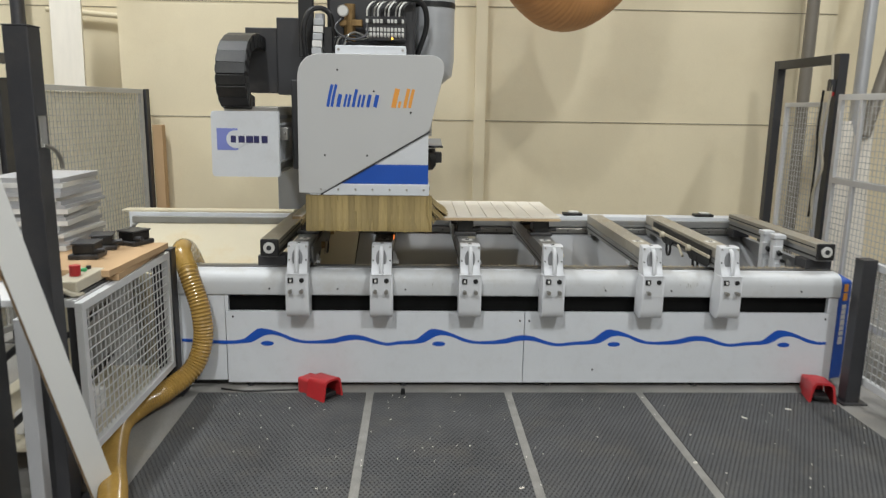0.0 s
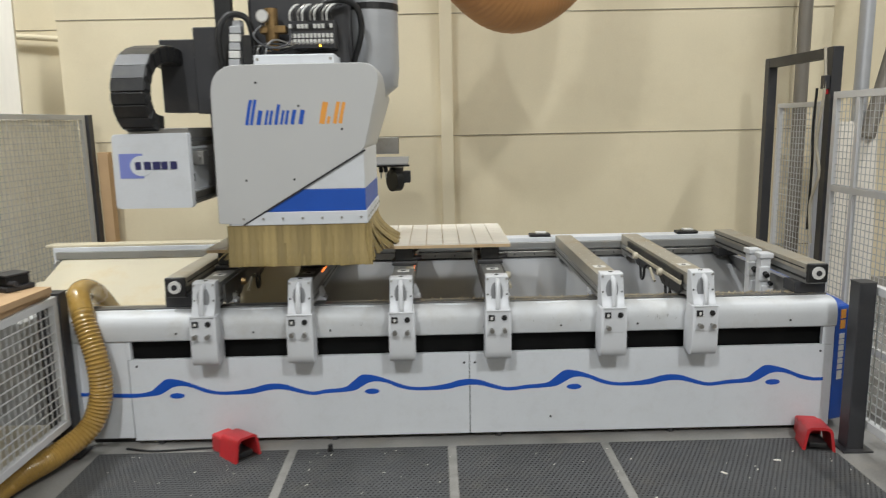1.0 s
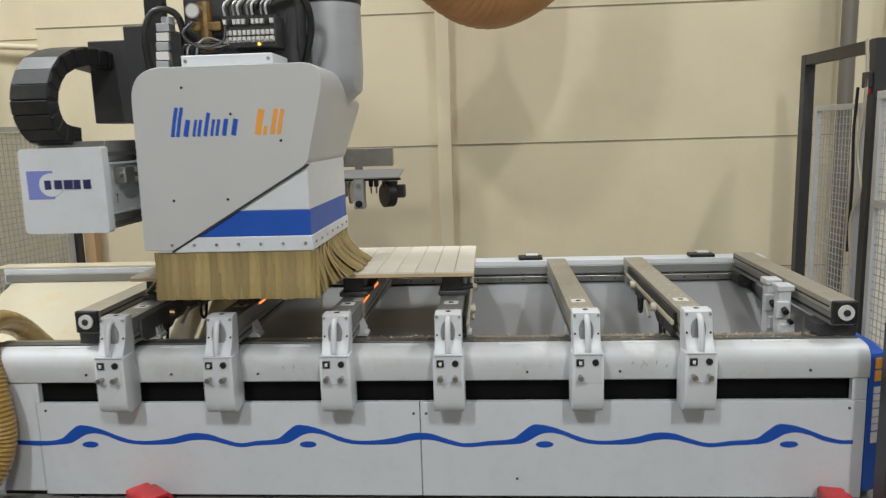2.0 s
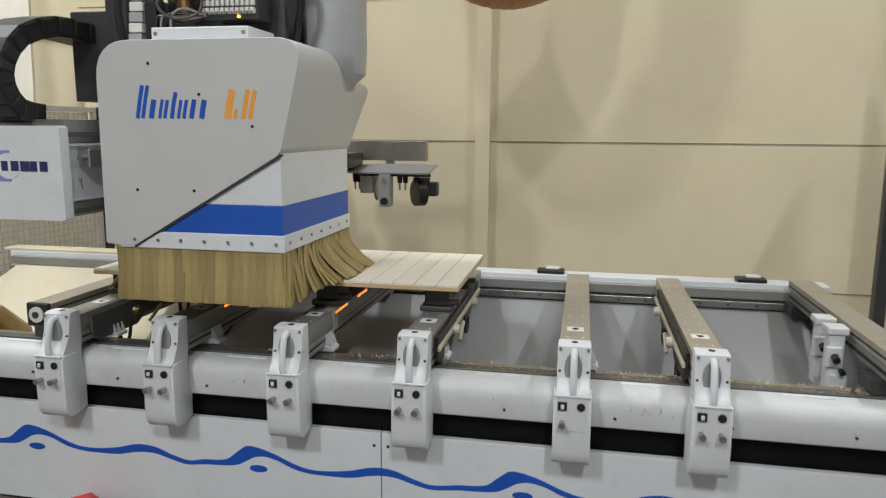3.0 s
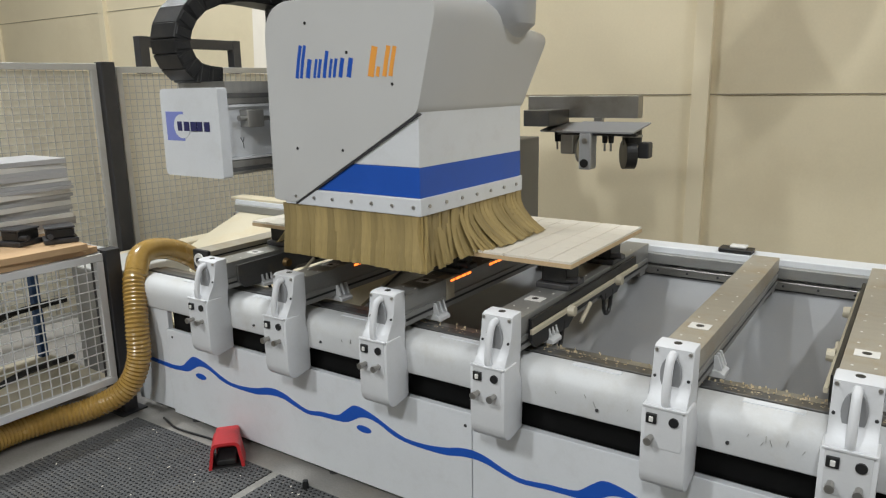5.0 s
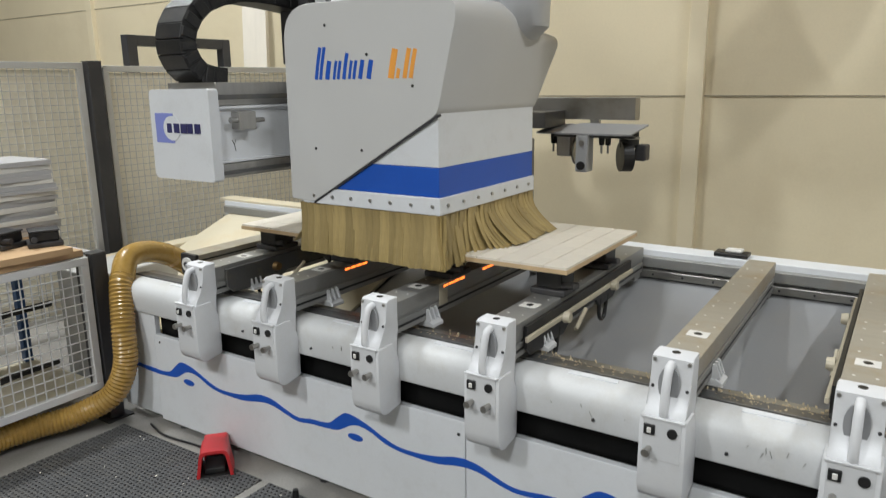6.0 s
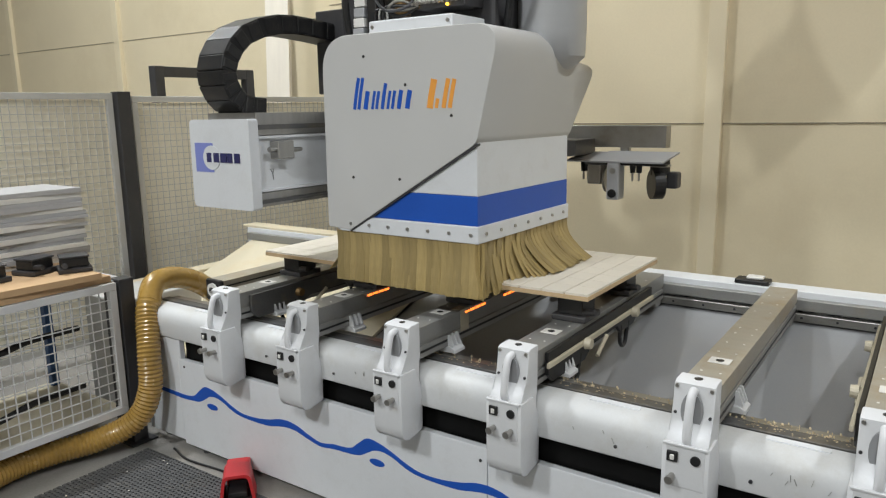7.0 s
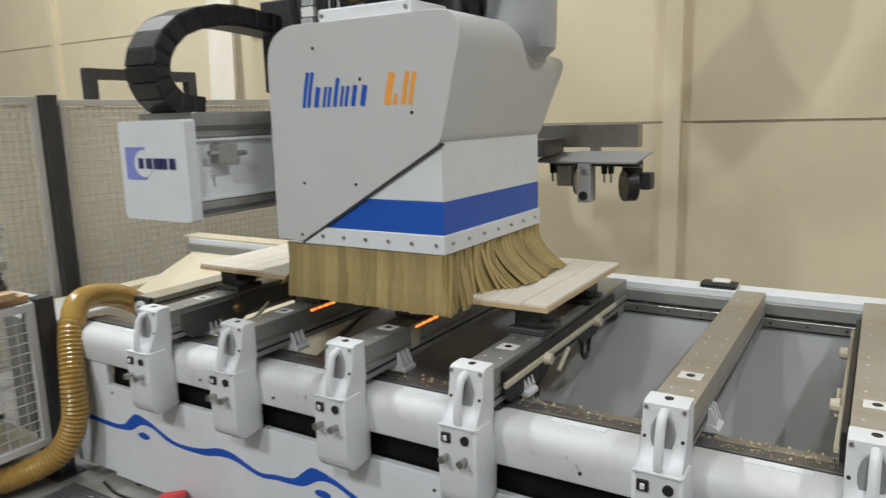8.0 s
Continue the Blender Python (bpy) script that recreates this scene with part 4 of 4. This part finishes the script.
def chain_link(p, q):
    p, q = Vector(p), Vector(q)
    d = q - p
    c = (p + q) / 2
    bm = bmesh.new()
    L = d.length * 0.60
    add_box(bm, -0.082, 0.082, -L, L, -0.042, 0.042, 0.003, 1)
    add_box(bm, -0.087, 0.087, -L * 0.6, L * 0.6, -0.036, 0.036, 0.003, 1)
    o = part("chain_link", bm, M_BLACK, chain)
    o.matrix_basis = Matrix.Translation(c) @ Euler((math.atan2(d.z, d.y), 0, 0)).to_matrix().to_4x4()


loop = smooth_path([(0, 5.22, 2.170), (0, 5.02, 2.185), (0, 4.83, 2.183), (0, 4.64, 2.125), (0, 4.545, 2.02), (0, 4.535, 1.92), (0, 4.60, 1.835), (0, 4.72, 1.815)], 2)
for a, b in zip(loop, loop[1:]):
    chain_link(a, b)

# ---- foot pedals ----
def foot_pedal(x, y, turn):
    p = tagged(empty("foot_pedal", x, y, 0.0), "red metal foot switch with a hooded guard", "foot pedal", "red foot pedals")
    p.rotation_euler = (0, 0, radians(turn))
    bm = bmesh.new()
    out = rounded([(-0.085, 0.0), (-0.062, 0.145), (0.062, 0.145), (0.085, 0.0)], [0, 0.03, 0.03, 0], 4)
    inn = rounded([(0.070, 0.0), (0.050, 0.131), (-0.050, 0.131), (-0.070, 0.0)], [0, 0.025, 0.025, 0], 4)
    ring = out + inn
    lo, hi = [bm.verts.new((a, -0.09, b)) for a, b in ring], [bm.verts.new((a * 0.96, 0.07, b * 0.93)) for a, b in ring]
    m = len(out)
    for i in range(2 * m):
        if i in (m - 1, 2 * m - 1):
            continue
        bm.faces.new((lo[i], lo[i + 1], hi[i + 1], hi[i]))
    for i in range(m - 1):
        for s in (lo, hi):
            bm.faces.new((s[i], s[i + 1], s[2 * m - 2 - i], s[2 * m - 1 - i]))
    for s in ((lo[0], hi[0], hi[2 * m - 1], lo[2 * m - 1]), (lo[m - 1], lo[m], hi[m], hi[m - 1])):
        bm.faces.new(s)
    part("guard", bm, M_RED, p, smooth=True)
    part("back", box(-0.058, 0.058, 0.0705, 0.185, 0, 0.105, 0.014), M_RED, p)
    part("base", box(-0.068, 0.068, -0.085, 0.07, 0.001, 0.018, 0.004), M_BLACK, p)
    bm = box(-0.045, 0.045, -0.07, 0.06, 0.022, 0.05, 0.006)
    part("treadle", bm, M_BLACK, p, "black treadle")
    return p


foot_pedal(0.05, 4.50, 48)
foot_pedal(3.215, 4.46, -12)
part_cable = part("pedal_cable", tube([(-0.05, 4.56, 0.03), (-0.2, 4.60, 0.008), (-0.45, 4.58, 0.008), (-0.62, 4.62, 0.008)], 0.006, 8, 8), M_BLACK)
tagged(part_cable, "thin black cable on the floor", "cable")
tagged(part("anchor_bolt", rod((0.55, 4.52, 0), (0.55, 4.52, 0.05), 0.018, 0.012, 10), M_BLACK), "short black anchor bolt in the floor", "bolt")


# ---- fences ----
def mesh_panel(name, length, z0, z1, pitch, frame_m, wire_m, label, fr=0.04, wire=0.0022, group="", group_mid=()):
    """A framed wire mesh panel that runs along +y from its base point."""
    p = tagged(empty(name), label, "fence", group)
    for nm, b in (("frame_rail", (-0.018, 0.018, 0, length, z1 - fr, z1)), ("frame_rail", (-0.018, 0.018, 0, length, z0, z0 + fr)),
                  ("frame_stile", (-0.0175, 0.0175, 0, fr, z0 + fr, z1 - fr)), ("frame_stile", (-0.0175, 0.0175, length - fr, length, z0 + fr, z1 - fr))):
        part(nm, box(*b, 0.003), frame_m, p)
    for zz in group_mid:
        part("frame_rail", box(-0.0175, 0.0175, fr, length - fr, zz - fr / 2, zz + fr / 2, 0.003), frame_m, p)
    bm = bmesh.new()
    ny, nz = max(1, int((length - 2 * fr) / pitch)), max(1, int((z1 - z0 - 2 * fr) / pitch))
    for i in range(1, ny + 1):
        y = fr + i * (length - 2 * fr) / (ny + 1)
        add_box(bm, -wire, wire, y - wire, y + wire, z0 + fr - 0.01, z1 - fr + 0.01)
    for j in range(1, nz + 1):
        z = z0 + fr + j * (z1 - z0 - 2 * fr) / (nz + 1)
        add_box(bm, wire, wire * 3, fr - 0.01, length - fr + 0.01, z - wire, z + wire)
    part("wire_mesh", bm, wire_m, p)
    return p


def post(x, y, h, w, m, label, base=True):
    p = tagged(empty("fence_post", x, y, 0), label, "post")
    part("shaft", box(-w / 2, w / 2, -w / 2, w / 2, 0, h, 0.004), m, p)
    part("cap", box(-w / 2 - 0.002, w / 2 + 0.002, -w / 2 - 0.002, w / 2 + 0.002, h, h + 0.006, 0.002), m, p)
    if base:
        part("foot_plate", box(-w * 0.9, w * 0.9, -w * 0.9, w * 0.9, 0, 0.01, 0.002), m, p)
    return p


# tall fence along the left side, on a line that closes in on the machine towards the wall
TURN = radians(-6.7)


def along(d, off=0.0):
    """A point d metres along the tall fence from its middle post, off to its left."""
    return (-2.38 - math.sin(TURN) * d - math.cos(TURN) * off, 5.60 + math.cos(TURN) * d - math.sin(TURN) * off)


for d0, length, top in ((-2.25, 2.18, 1.955), (0.07, 2.02, 1.935)):
    f = mesh_panel("mesh_fence", length, 0.12, top, 0.05, M_FENCE, M_FENCE, "tall pale grey wire mesh fence panel", 0.045, 0.0024, "tall fence panels")
    f.location, f.rotation_euler = (*along(d0), 0), (0, 0, TURN)
    o = tagged(part("fence_backing", box(-0.005, 0.005, 0, length - 0.10, 0.16, top - 0.05, 0.001), M_BACKING), "cream sheet fixed behind the wire mesh fence", "sheet", "sheets behind the fence")
    o.location, o.rotation_euler = (*along(d0 + 0.05, 0.03), 0), (0, 0, TURN)
post(*along(0), 1.96, 0.10, M_DARK, "dark grey fence post between mesh panels").rotation_euler = (0, 0, TURN)
post(*along(2.15), 1.93, 0.07, M_DARK, "dark grey fence post by the wall").rotation_euler = (0, 0, TURN)
tagged(part("brown_board", box(-2.09, -1.99, 7.78, 7.88, 0, 1.58, 0.003), M_MDF), "brown fibreboard leaning upright at the wall", "board")


def gate_portal(x, y0, y1, h, w):
    p = tagged(empty("gate_portal", x, y0, 0), "dark grey steel portal frame of the safety gate", "portal")
    part("upright", box(-w / 2, w / 2, -w / 2, w / 2, 0, h, 0.004), M_DARK, p)
    part("upright", box(-w / 2, w / 2, y1 - y0 - w / 2, y1 - y0 + w / 2, 0, h, 0.004), M_DARK, p)
    part("lintel", box(-w / 2 + 0.002, w / 2 - 0.002, w / 2, y1 - y0 - w / 2, h - w, h - 0.002, 0.004), M_DARK, p)
    return p


gate_portal(-3.0, 6.34, 7.34, 2.21, 0.09)
gp = gate_portal(4.20, 6.32, 7.36, 2.30, 0.08)
part("junction_box", box(-0.085, -0.041, -0.03, 0.03, 1.99, 2.09, 0.006), M_DARK, gp)
part("lamp_block", box(-0.07, -0.041, -0.015, 0.015, 1.95, 1.985, 0.004), M_RED, gp)
part("cable", tube([(-0.07, 0.02, 2.30), (-0.075, -0.02, 2.0), (-0.08, 0.03, 1.6), (-0.09, -0.05, 1.35), (-0.09, 0.05, 1.1), (-0.08, 0.02, 0.8)], 0.011, 8, 8), M_BEIGE, gp)
part("cable", tube([(-0.07, 0.10, 2.0), (-0.075, 0.11, 1.7), (-0.075, 0.09, 1.4), (-0.075, 0.10, 0.9)], 0.010, 8, 6), M_BLACK, gp)

f = mesh_panel("mesh_fence", 0.70, 0.15, 1.90, 0.05, M_FENCEW, M_FENCE, "white framed wire mesh gate panel", 0.04, 0.0022, "white gate panels")
f.location = (4.18, 6.42, 0)
f = mesh_panel("mesh_fence", 1.5, 0.15, 1.965, 0.05, M_FENCEW, M_FENCE, "white framed wire mesh fence panel with a cross rail", 0.05, 0.0022, "white gate panels", (1.25,))
f.location = (4.18, 4.74, 0)
part("frame_stile", box(-0.017, 0.017, 1.16, 1.20, 0.20, 1.915, 0.003), M_FENCEW, f)
for yy in (0.0, 1.45):
    part("leg", box(-0.0175, 0.0175, yy, yy + 0.05, 0.0, 0.1495, 0.003), M_FENCEW, f)

# low fence at the right, from its post towards the front
post(3.405, 4.44, 0.925, 0.09, M_DARK, "low dark grey fence post on a foot plate")
f = mesh_panel("low_fence", 1.3, 0.12, 0.905, 0.052, M_FENCEW, M_FENCE, "low white framed wire mesh panel", 0.045, 0.0026, "low fence panels")
f.location = (3.475, 3.20, 0)
tagged(part("dark_cabinet", box(3.66, 4.3, 3.2, 4.3, 0, 0.85, 0.01), M_BLACK), "black cabinet behind the low mesh panel", "cabinet")

# low fence at the left, tall post with a latch at its near end
post(-0.905, 4.585, 0.93, 0.085, M_DARK, "low dark grey fence post beside the hose")
f = mesh_panel("low_fence", 1.16, 0.195, 0.925, 0.052, M_FENCEW, M_FENCEW, "low white framed wire mesh panel", 0.04, 0.0026, "low fence panels")
f.location = (-0.885, 3.37, 0)
tp = post(-0.967, 3.27, 2.10, 0.10, M_DARK, "tall dark grey post with a steel latch")
part("latch_plate", box(0.0505, 0.058, -0.035, 0.02, 1.62, 1.75, 0.003), M_STEEL, tp)
part("latch_hook", tube([(0.06, -0.01, 1.63), (0.075, 0.03, 1.61), (0.078, 0.07, 1.57), (0.075, 0.085, 1.53)], 0.009, 8, 6), M_STEEL, tp)
post(-1.0, 3.14, 0.92, 0.06, M_GREY_AND_SHADE, "grey upright of the open gate")
tagged(part("gate_leaf", box(-1.10, -1.05, 2.3, 3.08, 0.05, 2.0, 0.004), M_BLACK), "dark gate leaf swung open", "gate")


def leaning_plank():
    p = tagged(empty("leaning_plank", -0.75, 3.33, 0), "white laminated chipboard plank leaning by the post", "plank")
    up = Vector((-0.04, -0.80, 1.95))
    z_axis = up.normalized()
    across = Vector((0.66, 0.75, 0))
    across = (across - z_axis * across.dot(z_axis)).normalized()
    depth = z_axis.cross(across)
    m = Matrix((across, depth, z_axis)).transposed().to_4x4()
    for nm, b, mt, lb in (("face", (-0.10, 0, 0, 0.003, 0, up.length), M_PLANK, "white laminate face"), ("core", (-0.10, 0, 0.0031, 0.046, 0, up.length), M_CHIP, "raw chipboard edge"),
                          ("rear_face", (-0.10, 0, 0.0461, 0.049, 0, up.length), M_PLANK, "")):
        o = part(nm, box(*b), mt, p, lb)
        o.matrix_basis = m
    return p


leaning_plank()

# ---- bench behind the low fence ----
bench = tagged(empty("side_bench", 0, 0, 0), "grey steel bench behind the low fence", "bench")
part("top", box(-1.75, -0.91, 3.40, 4.62, 0.895, 0.928, 0.004), M_FENCEW, bench)
for xx in (-1.70, -0.98):
    for yy in (3.46, 4.52):
        part("leg", box(xx, xx + 0.045, yy, yy + 0.045, 0, 0.894, 0.003), M_BLUESTEEL if xx < -1.5 else M_DARK, bench)
part("shelf", box(-1.74, -0.95, 3.46, 4.58, 0.16, 0.18, 0.003), M_BEIGE, bench)
for k, (dx, dy, tn) in enumerate(((0.0, 0.0, 2), (0.02, -0.05, -3))):
    o = part("fibreboard_panel", box(-0.31, 0.31, -0.37, 0.37, 0, 0.034, 0.002), M_MDF)
    tagged(o, "raw fibreboard panel lying on the bench", "board", "panels on the bench")
    o.location, o.rotation_euler = (-1.19 + dx, 4.14 + dy, 0.9285 + k * 0.0345), (0, 0, radians(tn))
rnd = random.Random(5)
z = 0.998
for k in range(17):
    h = rnd.choice((0.019, 0.022, 0.027))
    # two in three panels are greyed for the shade on the stack's sides
    o = part("white_panel", box(-0.20, 0.20, -0.24, 0.24, 0, h, 0.001, 1), M_GREY_AND_SHADE if k % 3 else M_MELA)
    tagged(o, "small pale laminated panel in a stack", "panel", "stacked white panels")
    o.location, o.rotation_euler = (-1.50 + rnd.uniform(-0.015, 0.02), 4.40 + rnd.uniform(-0.015, 0.015), z), (0, 0, rnd.uniform(-0.08, 0.08))
    z += h + 0.0005
for xx, yy, tt in ((-1.14, 4.26, 0.3), (-1.02, 4.40, -0.4), (-1.12, 4.02, 0.1)):
    vacuum_pod(xx, yy, 0.998, tt, 0.0)
cb = tagged(empty("control_box", -0.98, 3.60, 0.9285), "beige hand control box with a red stop button", "control box")
part("case", box(-0.06, 0.06, -0.15, 0.15, 0.02, 0.075, 0.008), M_BEIGE, cb)
part("lower_case", box(-0.062, 0.062, -0.152, 0.152, 0, 0.0198, 0.004), M_BLACK, cb)
part("stop_button", rod((0.0, -0.03, 0.0755), (0.0, -0.03, 0.125), 0.024, 0.026, 16), M_RED, cb, "red stop button")
part("start_button", rod((0.0, 0.06, 0.0755), (0.0, 0.06, 0.09), 0.014, n=12), M_GREEN, cb, "green button")
part("key_switch", rod((0.0, 0.11, 0.0755), (0.0, 0.11, 0.092), 0.012, n=12), M_BLACK, cb)
part("cord", tube([(0.0, -0.15, 0.03), (0.01, -0.20, 0.05), (0.05, -0.17, 0.02), (0.06, -0.10, 0.005)], 0.011, 8, 6), M_BEIGE, cb)
for k, zz in enumerate((0.62, 0.28)):
    o = part("black_cable", tube([(-1.3, 3.45, zz), (-1.25, 3.7, zz + 0.05), (-1.2, 3.95, zz - 0.03), (-1.2, 4.2, zz + 0.01), (-1.25, 4.5, zz)], 0.018, 8, 8), M_BLACK)
    tagged(o, "black cable running behind the mesh", "cable")
tagged(part("machine_cabinet", box(-1.62, -1.2, 4.75, 5.3, 0.0, 0.72, 0.01), M_FENCE), "grey cabinet standing beside the machine", "cabinet")
tagged(part("offcut_box", box(-1.35, -1.05, 3.60, 3.95, 0.181, 0.30, 0.006), M_MELA), "white box on the bench shelf", "box")

# ---- hoses ----
hose = tagged(empty("suction_hose", 0, 0, 0), "ochre ribbed plastic suction hose looping to the floor", "hose")
part("smooth_elbow", tube([(-0.93, 5.30, 0.62), (-0.915, 5.08, 0.80), (-0.895, 4.90, 0.875), (-0.865, 4.75, 0.87), (-0.805, 4.665, 0.775)], 0.0625, 22, 10), M_HOSE, hose, "smooth ochre hose elbow", smooth=True)
part("ribbed_hose", tube([(-0.815, 4.68, 0.795), (-0.79, 4.645, 0.74), (-0.715, 4.585, 0.54), (-0.705, 4.565, 0.35), (-0.755, 4.50, 0.19), (-0.87, 4.36, 0.105), (-0.95, 4.18, 0.09), (-0.985, 4.0, 0.085),
                          (-0.955, 3.82, 0.082), (-0.84, 3.48, 0.082), (-0.73, 3.22, 0.082), (-0.62, 2.9, 0.082)], 0.0605, 22, 10, 0.0034, 0.021), M_HOSE, hose, smooth=True)
duct = part("ceiling_duct", tube([(0.85, 5.2, 4.2), (1.0, 5.28, 3.5), (1.30, 5.46, 2.92), (1.69, 5.72, 2.615), (2.12, 6.0, 2.92), (2.36, 6.15, 3.5), (2.45, 6.2, 7.4)], 0.245, 36, 14, 0.002, 0.03), M_DUCT, None, smooth=True)
tagged(duct, "orange-brown flexible suction duct sagging from above", "duct")

# ---- far right and far left clutter ----
tagged(part("wall_pipe", rod((4.70, 7.80, 0), (4.70, 7.80, 7.5), 0.062, n=18), M_PIPED, smooth=True), "dull grey vertical duct pipe at the wall", "pipe")
tagged(part("wall_pipe", rod((4.86, 7.1, 0.0), (4.95, 7.2, 5.2), 0.06, n=18), M_PIPE, smooth=True), "pale leaning duct pipe", "pipe")
tagged(part("wall_pipe", rod((4.90, 7.0, 1.6), (5.75, 7.3, 4.6), 0.06, n=18), M_PIPED, smooth=True), "grey slanting duct pipe", "pipe")


def leaning_slab(x, y, w, h, turn, lean, m, label):
    o = part("leaning_slab", box(-w / 2, w / 2, -0.02, 0.02, 0, h, 0.003), m)
    tagged(o, label, "slab")
    o.location, o.rotation_euler = (x, y, 0), (radians(lean), 0, radians(turn))


leaning_slab(-2.74, 7.42, 0.28, 3.6, 8, -3, M_BOARDTOP, "tall pale board leaning behind the fence")
leaning_slab(4.75, 6.9, 0.4, 1.75, -20, -8, M_BOARDTOP, "pale board leaning behind the gate")
tagged(part("cross_bar", rod((-3.4, 8.5, 2.78), (-2.3, 8.5, 2.70), 0.03, n=12), M_WALL2), "cream steel bar in the wall niche", "bar")
tagged(part("niche_pipe", rod((-3.6, 8.3, 0), (-3.6, 8.3, 7.5), 0.07, n=16), M_DARK, smooth=True), "dark vertical pipe in the niche", "pipe")


# ---- movement ----
RIDE = [(0.0, 0.0, 4.583), (0.5, 0.052, 4.582), (1.0, 0.096, 4.583), (1.5, 0.138, 4.584), (1.7, 0.155, 4.584), (3.0, 0.262, 4.583), (3.5, 0.307, 4.582), (4.0, 0.356, 4.586), (4.5, 0.394, 4.593),
        (4.7, 0.405, 4.605), (5.2, 0.415, 4.71), (5.6, 0.419, 4.79), (5.8, 0.422, 4.808), (6.0, 0.431, 4.812), (6.5, 0.468, 4.814), (7.0, 0.506, 4.815), (7.5, 0.546, 4.815), (8.0, 0.582, 4.812)]


def motions():
    walk(head, [(t, pose(x + 0.011, y, 0.011)) for t, x, y in RIDE])
    walk(beam, [(t, pose(x, 0, 0)) for t, x, y in RIDE])
    walk(chain, [(t, pose(x - 0.42, (y - 4.83) / 2, 0)) for t, x, y in RIDE])


motions()
